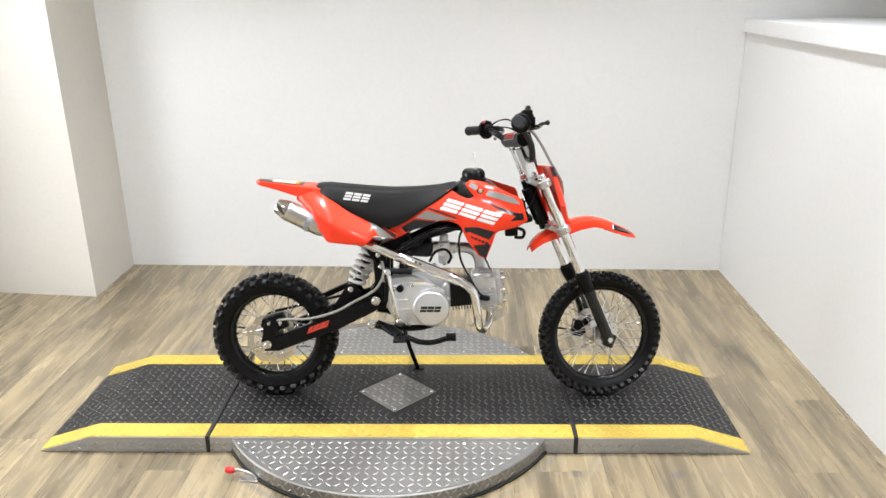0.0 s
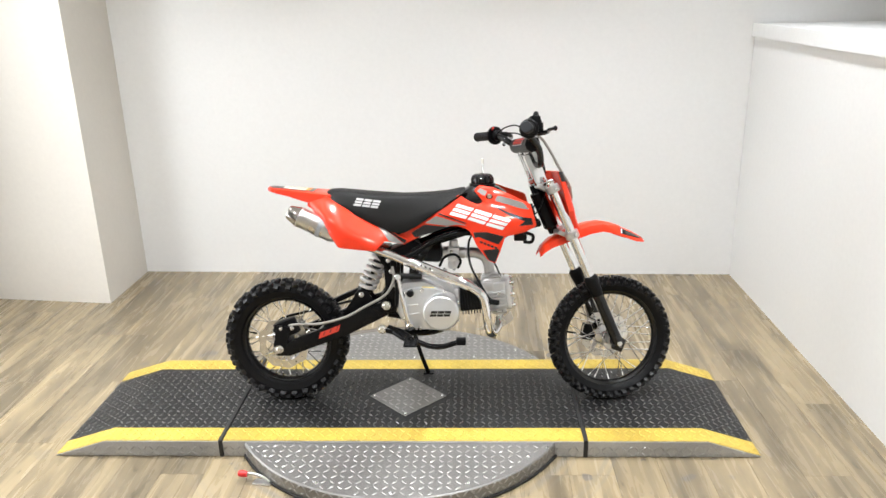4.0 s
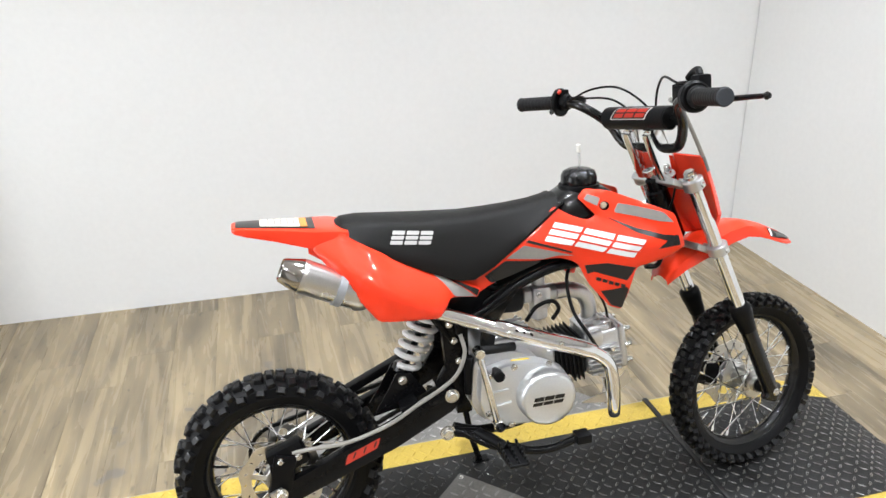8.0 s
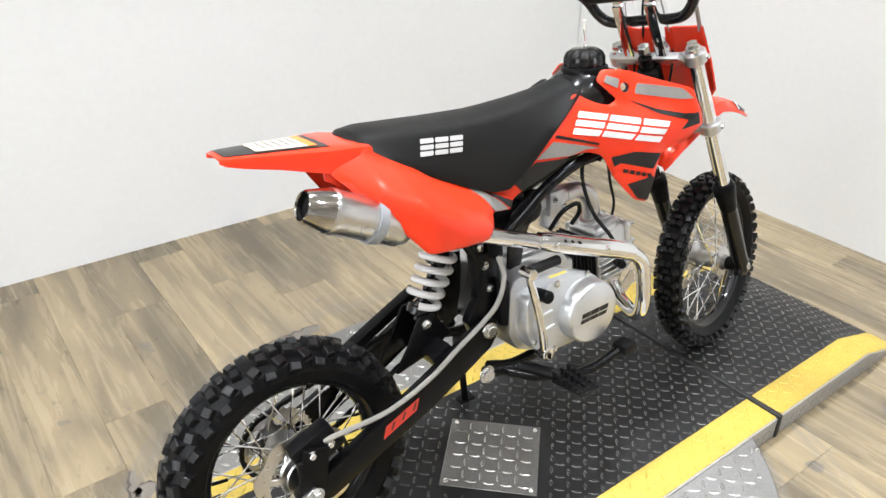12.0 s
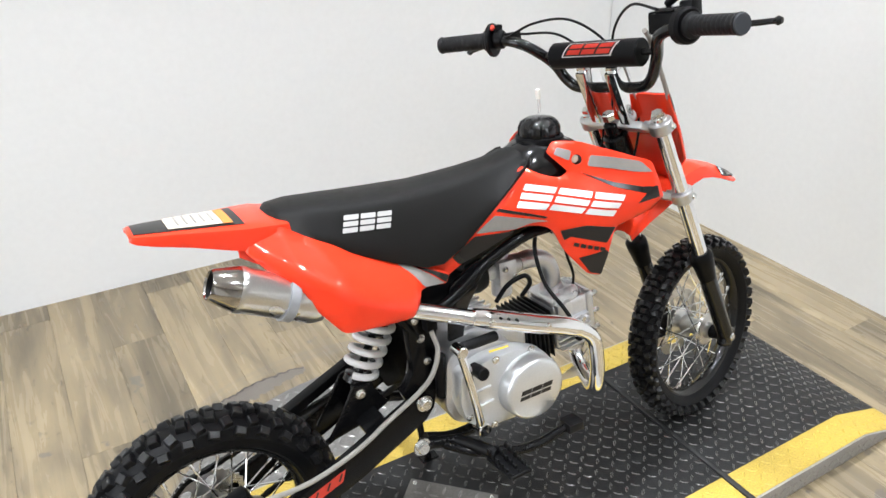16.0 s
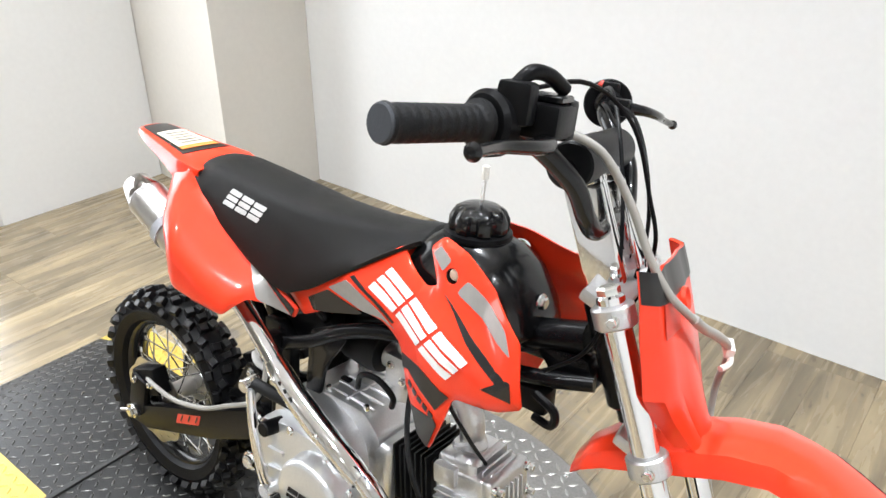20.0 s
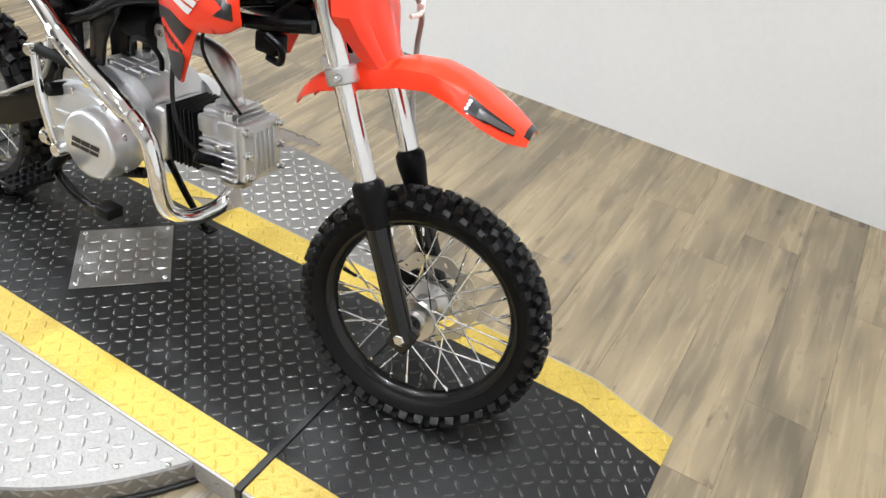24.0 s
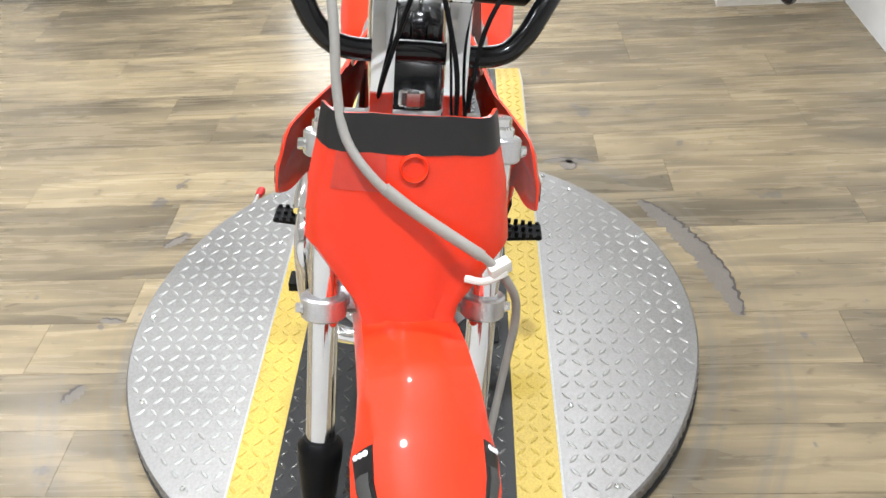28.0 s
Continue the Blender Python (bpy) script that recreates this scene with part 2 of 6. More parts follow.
def box(size, at=(0, 0, 0), bevel=0.0, seg=2, m=None):
    bm = bmesh.new()
    bmesh.ops.create_cube(bm, size=1, matrix=Matrix.Translation(at) @ (m or Matrix()) @ Matrix.Diagonal((*size, 1)))
    if bevel:
        bmesh.ops.bevel(bm, geom=bm.edges[:], offset=bevel, segments=seg, affect="EDGES", profile=0.6)
    return bm


def rings(loops, cap=True, closed=False):
    """Skin between loops of equal count; each loop is closed on itself."""
    bm = bmesh.new()
    vs = [[bm.verts.new(p) for p in lp] for lp in loops]
    pairs = list(zip(vs, vs[1:])) + ([(vs[-1], vs[0])] if closed else [])
    for a, b in pairs:
        for i in range(len(a)):
            j = (i + 1) % len(a)
            bm.faces.new((a[i], a[j], b[j], b[i]))
    if cap and not closed:
        bm.faces.new(vs[0][::-1])
        bm.faces.new(vs[-1])
    return bm


def smooth_path(pts, n=6):
    """Catmull-Rom points through pts."""
    p = [Vector(q) for q in pts]
    p = [2 * p[0] - p[1]] + p + [2 * p[-1] - p[-2]]
    out = []
    for i in range(1, len(p) - 2):
        for k in range(n):
            t = k / n
            a, b, c, d = p[i - 1], p[i], p[i + 1], p[i + 2]
            out.append(0.5 * ((2 * b) + (c - a) * t + (2 * a - 5 * b + 4 * c - d) * t * t + (3 * b - a - 3 * c + d) * t ** 3))
    return out + [p[-2]]


def tube(pts, r, n=6, sides=12, radii=None, cap=True):
    path = smooth_path(pts, n) if n > 1 else [Vector(q) for q in pts]
    side = None
    loops = []
    for i, c in enumerate(path):
        d = (path[min(i + 1, len(path) - 1)] - path[max(i - 1, 0)]).normalized()
        if side is None:
            side = d.orthogonal().normalized()
        side = (side - d * side.dot(d)).normalized()
        up = d.cross(side)
        f = i / (len(path) - 1)
        rad = r if radii is None else float(np.interp(f, [q[0] for q in radii], [q[1] for q in radii]))
        loops.append([c + rad * (math.cos(a) * side + math.sin(a) * up) for a in [math.tau * k / sides for k in range(sides)]])
    return rings(loops, cap)


def lathe(profile, seg=48, closed=False):
    """Turn (radius, along y) pairs about the y axis."""
    return rings([[Vector((r * math.cos(a), y, r * math.sin(a))) for a in [math.tau * k / seg for k in range(seg)]] for r, y in profile], not closed, closed)


def frame_to(a, b):
    """Matrix whose y axis runs from a to b, at a."""
    a, b = Vector(a), Vector(b)
    return Matrix.Translation(a) @ (b - a).to_track_quat("Y", "Z").to_matrix().to_4x4()


def rod(a, b, r, seg=16, bevel=0.15):
    ln = (Vector(b) - Vector(a)).length
    e = min(r * bevel, ln * 0.2)
    bm = lathe([(r - e, 0), (r, e), (r, ln - e), (r - e, ln)], seg)
    bmesh.ops.transform(bm, matrix=frame_to(a, b), verts=bm.verts)
    return bm


def join(*bms):
    out = bms[0]
    for b in bms[1:]:
        me = bpy.data.meshes.new("tmp")
        b.to_mesh(me)
        out.from_mesh(me)
        bpy.data.meshes.remove(me)
        b.free()
    return out


def rounded(outline, n=3):
    """Outline with its corners cut into short curves; a third value of a point is its radius."""
    out = []
    k = len(outline)
    for i in range(k):
        p, a, b = Vector(outline[i][:2]), Vector(outline[i - 1][:2]), Vector(outline[(i + 1) % k][:2])
        r = outline[i][2] if len(outline[i]) > 2 else 0.006
        r = min(r, (a - p).length * 0.45, (b - p).length * 0.45)
        if r < 1e-4:
            out.append(p)
            continue
        s, e = p + (a - p).normalized() * r, p + (b - p).normalized() * r
        for q in range(n + 1):
            t = q / n
            out.append((1 - t) ** 2 * s + 2 * t * (1 - t) * p + t * t * e)
    return out


def sheet(outline, side, thick, step=0.02, holes=(), roll=0.0, width=0.02, corner=3):
    """A curved shell: the outline lies in x, z; side(x, z) gives how far out from the middle it stands; roll: how far its rim turns in."""
    loop = rounded(outline, corner) if corner else [Vector(p[:2]) for p in outline]
    dense = []
    for i, p in enumerate(loop):
        q = loop[(i + 1) % len(loop)]
        k = max(1, int((q - p).length / step))
        dense += [p.lerp(q, j / k) for j in range(k)]
    verts, edges = list(dense), [(i, (i + 1) % len(dense)) for i in range(len(dense))]
    for hole in holes:
        b = len(verts)
        verts += [Vector(p) for p in hole]
        edges += [(b + i, b + (i + 1) % len(hole)) for i in range(len(hole))]

    def inside(p, lp):
        c = False
        for i in range(len(lp)):
            a, b = lp[i], lp[i - 1]
            if (a[1] > p[1]) != (b[1] > p[1]) and p[0] < (b[0] - a[0]) * (p[1] - a[1]) / (b[1] - a[1]) + a[0]:
                c = not c
        return c

    arr = np.array([(p[0], p[1]) for p in verts])
    x0, z0 = arr.min(axis=0)
    x1, z1 = arr.max(axis=0)
    for i, x in enumerate(np.arange(x0 + step * 0.5, x1, step)):
        for z in np.arange(z0 + step * (0.25 + 0.5 * (i % 2)), z1, step):
            p = Vector((float(x), float(z)))
            if inside(p, dense) and np.min(np.hypot(arr[:, 0] - x, arr[:, 1] - z)) > step * 0.45:
                verts.append(p)
    v2, e2, f2, *_ = delaunay_2d_cdt(verts, edges, [], 0, 1e-6)
    edge = np.array([(p[0], p[1]) for p in dense])
    bm = bmesh.new()

    def y_of(p):
        y = side(p[0], p[1])
        if roll:
            d = float(np.min(np.hypot(edge[:, 0] - p[0], edge[:, 1] - p[1])))
            y -= roll * max(0.0, 1 - d / width) ** 2
        return y

    ys = [y_of(p) for p in v2]
    front = [bm.verts.new((p[0], y, p[1])) for p, y in zip(v2, ys)]
    back = [bm.verts.new((p[0], y - thick, p[1])) for p, y in zip(v2, ys)]
    count = {}
    for f in f2:
        c = sum((v2[i] for i in f), Vector((0, 0))) / len(f)
        if not inside(c, dense) or any(inside(c, h) for h in holes):
            continue
        bm.faces.new([front[i] for i in f])
        bm.faces.new([back[i] for i in reversed(f)])
        for a, b in zip(f, f[1:] + f[:1]):
            count[(a, b)] = 1
    for a, b in count:
        if (b, a) not in count:
            bm.faces.new((front[b], front[a], back[a], back[b]))
    bmesh.ops.delete(bm, geom=[v for v in bm.verts if not v.link_faces], context="VERTS")
    return bm


def prism(outline, y0, y1, bevel=0.003, corner=3, seg=2):
    """Outline in x, z drawn out from y0 to y1 with softened rims."""
    loop = rounded(outline, corner) if corner else [Vector(p[:2]) for p in outline]
    bm = bmesh.new()
    a = [bm.verts.new((p[0], y0, p[1])) for p in loop]
    f = bm.faces.new(a)
    r = bmesh.ops.extrude_face_region(bm, geom=[f])
    bmesh.ops.translate(bm, vec=(0, y1 - y0, 0), verts=[g for g in r["geom"] if isinstance(g, bmesh.types.BMVert)])
    bmesh.ops.recalc_face_normals(bm, faces=bm.faces)
    if bevel:
        rim = [e for e in bm.edges if abs(e.verts[0].co.y - e.verts[1].co.y) < 1e-6]
        bmesh.ops.bevel(bm, geom=rim, offset=bevel, segments=seg, affect="EDGES", profile=0.6)
    bmesh.ops.triangulate(bm, faces=[q for q in bm.faces if len(q.verts) > 4])
    return bm


MIRROR = Matrix.Diagonal((1, -1, 1, 1))

# ---- the room ----
BACK_L, BACK_R = Vector((-1.645, 1.558, 0)), Vector((1.665, 1.442, 0))
PIL = Vector((-1.657, 1.079, 0))
LEFT, RIGHT, REAR = -2.296, 1.665, -4.2
LEDGE = 1.336


def slab(name, pts, z0, z1, mat, label="", parent=None):
    """An upright wall or slab over a plan outline."""
    bm = bmesh.new()
    f = bm.faces.new([bm.verts.new((p[0], p[1], z0)) for p in pts])
    r = bmesh.ops.extrude_face_region(bm, geom=[f])
    bmesh.ops.translate(bm, vec=(0, 0, z1 - z0), verts=[g for g in r["geom"] if isinstance(g, bmesh.types.BMVert)])
    ob = new(name, mesh_of(name, bm, mat))
    tagged(ob, label, kind="structure")
    return ob


slab("wall_north", [BACK_L, BACK_R, (RIGHT + 1.8, BACK_R.y - 0.04, 0), (RIGHT + 1.8, 1.95, 0), (BACK_L.x - 0.9, 1.95, 0), (BACK_L.x - 0.9, BACK_L.y, 0)], 0, CEIL, WALL, "plain white painted back wall")
slab("pillar_wall", [PIL, (PIL.x, BACK_L.y - 0.002, 0), (LEFT - 0.2, BACK_L.y - 0.002, 0), (LEFT - 0.2, 1.15, 0), (LEFT, 1.15, 0)], 0, CEIL, WALL_SHADED, "white painted wall pier beside the back corner")
DOOR_Y0, DOOR_Y1 = -0.86, 0.42
slab("wall_west", [(LEFT, 1.146, 0), (LEFT - 0.2, 1.146, 0), (LEFT - 0.2, DOOR_Y1, 0), (LEFT, DOOR_Y1, 0)], 0, CEIL, WALL, "white painted side wall")
slab("wall_west_south", [(LEFT, -1.95, 0), (LEFT - 0.2, -1.95, 0), (LEFT - 0.2, REAR, 0), (LEFT, REAR, 0)], 0, CEIL, WALL, "white painted side wall")
slab("wall_east", [(RIGHT, BACK_R.y - 0.004, 0), (RIGHT + 0.30, BACK_R.y - 0.03, 0), (RIGHT + 0.30, REAR, 0), (RIGHT, REAR, 0)], 0, LEDGE - 0.065, WALL, "white painted half-height side wall")
slab("wall_east_upper", [(RIGHT + 1.6, BACK_R.y - 0.08, 0), (RIGHT + 1.75, BACK_R.y - 0.08, 0), (RIGHT + 1.75, REAR, 0), (RIGHT + 1.6, REAR, 0)], LEDGE + 0.002, CEIL, WALL_SHADED, "set-back upper side wall beyond the deep ledge")
slab("trim_ledge", [(RIGHT - 0.014, BACK_R.y - 0.004, 0), (RIGHT + 1.75, BACK_R.y - 0.065, 0), (RIGHT + 1.75, REAR, 0), (RIGHT - 0.014, REAR, 0)], LEDGE - 0.063, LEDGE, WALL, "deep white ledge on the half wall")
slab("wall_south", [(LEFT - 0.2, REAR - 0.004, 0), (RIGHT + 1.75, REAR - 0.004, 0), (RIGHT + 1.75, REAR - 0.15, 0), (LEFT - 0.2, REAR - 0.15, 0)], 0, CEIL, WALL, "plain white wall behind")
slab("ceiling", [(LEFT - 1.5, 1.95, 0), (RIGHT + 1.8, 1.95, 0), (RIGHT + 1.8, REAR - 0.2, 0), (LEFT - 1.5, REAR - 0.2, 0)], CEIL + 0.002, CEIL + 0.12, CEILM, "flat white ceiling")
# glazed door in the side wall: white frame, dark lower panel, pane above
door = new("door_1")
door.location = (LEFT - 0.1, 0, 0)
tagged(door, "white framed full-height glazed door with a dark lower strip", "door", kind="structure")
dy = (DOOR_Y0 + DOOR_Y1) / 2
dw = DOOR_Y1 - DOOR_Y0
part("bottom_rail", box((0.09, dw, 0.11), (0.055, dy, 0.056), 0.003), WHITEP, door)
for q in (DOOR_Y0 + 0.05, DOOR_Y1 - 0.05):
    part("stile", box((0.09, 0.10, 2.14), (0.055, q, 1.185), 0.003), WHITEP, door)
part("top_rail", box((0.09, dw - 0.204, 0.10), (0.055, dy, 2.205), 0.003), WHITEP, door)
part("kick_panel", box((0.05, dw - 0.204, 0.085), (0.050, dy, 0.1555), 0.003), DARK, door, "dark lower strip with screws")
for q in (DOOR_Y0 + 0.13, dy, DOOR_Y1 - 0.13):
    part("screw", lathe([(0.001, -0.004), (0.006, -0.003), (0.008, 0)], 12), ZINC, door, m=Matrix.Translation((0.076, q, 0.135)) @ pose(0, 0, 0, 0, 0, 90))
pane = part("pane", box((0.008, dw - 0.204, 1.955), (0.05, dy, 1.177)), CLEAR, door, "clear glass pane")
pane.visible_shadow = False
slab("wall_west_over", [(LEFT, DOOR_Y1, 0), (LEFT - 0.2, DOOR_Y1, 0), (LEFT - 0.2, -1.95, 0), (LEFT, -1.95, 0)], 2.26, CEIL, WALL, "white wall above the openings")
slab("wall_recess", [(LEFT - 1.4, 0.9, 0), (LEFT - 1.5, 0.9, 0), (LEFT - 1.5, -2.3, 0), (LEFT - 1.4, -2.3, 0)], 0, CEIL, WALL, "white wall beyond the opening")
slab("wall_recess_south", [(LEFT - 0.2, -2.25, 0), (LEFT - 1.5, -2.25, 0), (LEFT - 1.5, -2.35, 0), (LEFT - 0.2, -2.35, 0)], 0, CEIL, WALL, "white wall closing the opening")
slab("wall_recess_north", [(LEFT - 0.2, 0.9, 0), (LEFT - 1.5, 0.9, 0), (LEFT - 1.5, 1.0, 0), (LEFT - 0.2, 1.0, 0)], 0, CEIL, WALL, "white wall closing the opening")

sill = new("door_threshold", mesh_of("door_threshold", box((0.30, 0.95, 0.030), (LEFT - 0.02, -1.37, 0.0155), 0.004, 2), plain("sill_wood", (0.26, 0.18, 0.09), 0.4, bump=0.2, scale=20, vary=0.2)))
tagged(sill, "brown wooden threshold board in the doorway", "threshold", kind="structure")
floor = slab("floor", [(LEFT - 1.5, 1.95, 0), (RIGHT + 0.5, 1.95, 0), (RIGHT + 0.5, REAR - 0.2, 0), (LEFT - 1.5, REAR - 0.2, 0)], -0.1, -0.004, SUBF, "weathered oak-look vinyl plank floor")

# ceiling lamps
for i, (x, y) in enumerate(LAMPS):
    lamp = new("ceiling_lamp")
    lamp.location = (x, y, CEIL - 0.03)
    tagged(lamp, "small round recessed ceiling lamp, lit", "lamp", "ceiling lamps")
    part("rim", lathe([(0.066, 0.0), (0.080, 0.0), (0.084, 0.006), (0.084, 0.030), (0.066, 0.030)], 32, True), WHITEP, lamp, m=pose(0, 0, 0, 90))
    part("lens", lathe([(0.001, 0.0), (0.060, 0.0), (0.064, 0.006), (0.001, 0.008)], 32), LAMPM, lamp, m=pose(0, 0, 0.018, 90))
    ld = bpy.data.lights.new("ceiling_light", "AREA")
    ld.shape, ld.size, ld.energy, ld.color = "DISK", 0.13, LAMP_POWER, (0.943, 0.99, 1.045)
    ld.spread = radians(100)
    lo = new("ceiling_light", ld)
    lo.matrix_world = Matrix.Translation((x, y, CEIL - 0.045))
# daylight in the door's glass
wl = bpy.data.lights.new("door_daylight", "AREA")
wl.shape, wl.size, wl.size_y, wl.energy, wl.color = "RECTANGLE", 1.05, 1.85, 38.0, (0.92, 0.96, 1.0)
wo = new("door_daylight", wl)
wo.matrix_world = look((LEFT - 0.02, dy, 1.15), (0.0, dy, 1.15))

# ---- floor pieces, deck, turntable: see the end of the file ----
DECK, TT = 0.062, 0.057
TTX, TTY, TTR = -0.010, 0.006, 0.618
HALF, BAND = 0.302, 0.221
JOINT, KNEE, FOOT = 0.628, 1.036, 1.218


def lugs(name, places, mat, parent, label="", length=0.0235, width=0.0066, height=0.0018):
    """Raised tread bars, one joined mesh: places are (matrix, turn) pairs."""
    vs, fs = [], []
    base = [(-length / 2, 0, 0), (-length * 0.2, -width / 2, 0), (length * 0.2, -width / 2, 0), (length / 2, 0, 0), (length * 0.2, width / 2, 0), (-length * 0.2, width / 2, 0), (-length * 0.32, 0, height), (length * 0.32, 0, height), (0, -width * 0.22, height), (0, width * 0.22, height)]
    quads = [(0, 1, 6), (1, 2, 8, 6), (2, 7, 8), (2, 3, 7), (3, 4, 7), (4, 5, 9, 7), (5, 6, 9), (5, 0, 6), (6, 8, 7, 9)]
    for m in places:
        b = len(vs)
        vs += [tuple(m @ Vector(p)) for p in base]
        fs += [tuple(b + i for i in q) for q in quads]
    me = bpy.data.meshes.new(name)
    me.from_pydata(vs, [], fs)
    me.materials.append(mat)
    ob = new(name, me)
    ob.parent = parent
    tagged(ob, label, kind="stuff")
    return ob


def tread(u0, u1, v0, v1, keep, place, pitch=0.0255):
    """Tread bars on a grid of a plane, turned by quarter turns from bar to bar."""
    out = []
    i = 0
    for a in np.arange(u0, u1, pitch):
        j = 0
        for b in np.arange(v0, v1, pitch):
            if keep(a, b):
                out.append(place(a, b) @ pose(0, 0, 0, 0, 0, 45 if (i + j) % 2 else -45))
            j += 1
        i += 1
    return out


turntable = new("turntable")
turntable.location = (TTX, TTY, 0)
tagged(turntable, "round turntable of bright aluminium tread plate on the floor", "turntable")
disc = lathe([(0.001, TT), (TTR - 0.004, TT), (TTR, TT - 0.004), (TTR, 0.012), (TTR - 0.01, 0.0025), (0.001, 0.0025)], 120)
part("plate", disc, PLATE, turntable, m=pose(0, 0, 0, 90) @ Matrix.Diagonal((1, 1, -1, 1)))
part("skirt", lathe([(TTR - 0.006, 0.003), (TTR + 0.006, 0.003), (TTR + 0.006, 0.010), (TTR + 0.001, 0.011)], 120, True), GAPM, turntable, "black rubber skirt", m=pose(0, 0, 0, 90) @ Matrix.Diagonal((1, 1, -1, 1)))
lugs("tread", tread(-TTR, TTR, -TTR, TTR, lambda a, b: math.hypot(a, b) < TTR - 0.014 and abs(b + TTY) > HALF + 0.012, lambda a, b: Matrix.Translation((a, b, TT)), 0.0285), LUGP, turntable, length=0.0255, width=0.0074, height=0.0015)
ring = []
for k in range(156):
    for j, z in enumerate((0.022, 0.044)):
        a = math.tau * (k + 0.5 * j) / 156
        ring.append(pose(TTR * math.cos(a), TTR * math.sin(a), z, 90, 0, math.degrees(a) + 90) @ pose(0, 0, 0, 0, 0, 45 if (k + j) % 2 else -45))
lugs("rim_tread", ring, LUGP, turntable)
screw = mesh_of("screw", lathe([(0.001, 0.0045), (0.0035, 0.0042), (0.0055, 0.0025), (0.0062, 0.0)], 10), ZINC, m=pose(0, 0, 0, 90) @ Matrix.Diagonal((1, 1, -1, 1)))


def place_mesh(name, me, parent, m):
    ob = new(name, me)
    ob.parent = parent
    ob.matrix_local = m
    return ob


for s in (-1, 1):
    for a in (22, 42, 66, 90, 114, 138, 158):
        a = math.radians(a)
        x, y = 0.588 * math.cos(a), s * 0.588 * math.sin(a)
        if abs(y) > 0.34:
            place_mesh("screw", screw, turntable, pose(x, y, TT))
    for x in (-0.50, -0.25, 0.01, 0.26, 0.505):
        place_mesh("screw", screw, turntable, pose(x, s * 0.335 - TTY, TT))


def deck_section(name, x0, x1, knee, label):
    """One length of the display ramp: black tread plate with yellow edge bands; knee: where it starts to slope to the floor."""
    ob = new(name)
    tagged(ob, label, "ramp", "display ramp sections")
    prof = [(x0, DECK), (x1, DECK)]
    if knee:
        prof = [(x0, DECK), (knee, DECK), (x1, 0.006)]

    def top(x):
        return float(np.interp(x, *zip(*sorted(prof))))

    def strip(y0, y1, mat, nm):
        xs = sorted(p[0] for p in prof)
        bm = rings([[Vector((x, y0, 0.003)), Vector((x, y1, 0.003)), Vector((x, y1, top(x))), Vector((x, y0, top(x)))] for x in xs])
        return part(nm, bm, mat, ob)

    strip(-BAND, BAND, DECKB, "deck_plate")
    strip(BAND, HALF - 0.001, YELLOW, "edge_band")
    strip(-HALF + 0.001, -BAND, YELLOW, "edge_band")
    for s in (-1, 1):
        xs = sorted(p[0] for p in prof)
        bm = rings([[Vector((x, s * (HALF - 0.001), 0.003)), Vector((x, s * (HALF + 0.004), 0.003)), Vector((x, s * (HALF + 0.004), top(x) - 0.002)), Vector((x, s * (HALF - 0.001), top(x) - 0.002))] for x in xs])
        part("side_plate", bm, SIDEP, ob, "bare aluminium tread plate side")
        lo, hi = xs[0], xs[-1]
        pl = tread(lo + 0.012, hi - 0.01, 0.012, 0.06, lambda a, b: b < top(a) - 0.010, lambda a, b: pose(a, s * (HALF + 0.0042), b, 90, 0, 180 if s > 0 else 0), 0.022)
        lugs("side_tread", pl, LUGP, ob)

    lo, hi = min(x0, x1), max(x0, x1)

    def on_top(a, b):
        tilt = 0.0
        if knee and abs(a) > abs(knee):
            tilt = math.degrees(math.atan2(DECK - 0.006, abs(x1) - abs(knee))) * (1 if a > 0 else -1)
        return pose(a, b, top(a) + 0.0002, 0, tilt, 0)

    diamond = lambda a, b: knee is None and abs(a) + abs(b) < 0.165
    lugs("deck_tread", tread(lo + 0.012, hi - 0.008, -BAND + 0.010, BAND - 0.004, lambda a, b: not diamond(a, b), on_top), LUGB, ob)
    for s in (-1, 1):
        y0, y1 = sorted((s * (BAND + 0.012), s * (HALF - 0.010)))
        lugs("band_tread", tread(lo + 0.012, hi - 0.008, y0, y1 + 0.005, lambda a, b: True, on_top), YELLOW, ob)
    return ob


mid = deck_section("ramp_centre", -JOINT + 0.004, JOINT - 0.004, None, "centre ramp section, black tread plate with yellow edges on the turntable")
deck_section("ramp_end", JOINT + 0.006, FOOT, KNEE, "sloped end ramp of black tread plate with yellow edges")
deck_section("ramp_end", -JOINT - 0.006, -FOOT, -KNEE, "sloped end ramp of black tread plate with yellow edges")
for s in (-1, 1):
    jo = new("joint_strip", mesh_of("joint_strip", box((0.015, 2 * HALF + 0.016, DECK + 0.004), (s * JOINT, 0, DECK / 2 + 0.004), 0.004, 2), GAPM))
    tagged(jo, "black rubber strip in the gap between ramp sections", "strip", "ramp joint strips")
# bright square plate set cornerwise in the deck
dp = new("centre_plate", mesh_of("centre_plate", box((0.206, 0.206, 0.0025), (0, 0, 0), 0.0006, 1, pose(0, 0, 0, 0, 0, 45)), PLATE))
dp.location = (0, 0, DECK + 0.0016)
tagged(dp, "square aluminium tread plate screwed cornerwise to the deck", "plate")
lugs("plate_tread", tread(-0.14, 0.14, -0.14, 0.14, lambda a, b: abs(a) + abs(b) < 0.128, lambda a, b: Matrix.Translation((a, b, 0.0013)), 0.0265), LUGP, dp, length=0.0250, width=0.0068)
for a, b in ((0.128, 0), (-0.128, 0), (0, 0.128), (0, -0.128)):
    place_mesh("screw", screw, dp, pose(a, b, 0.0013))

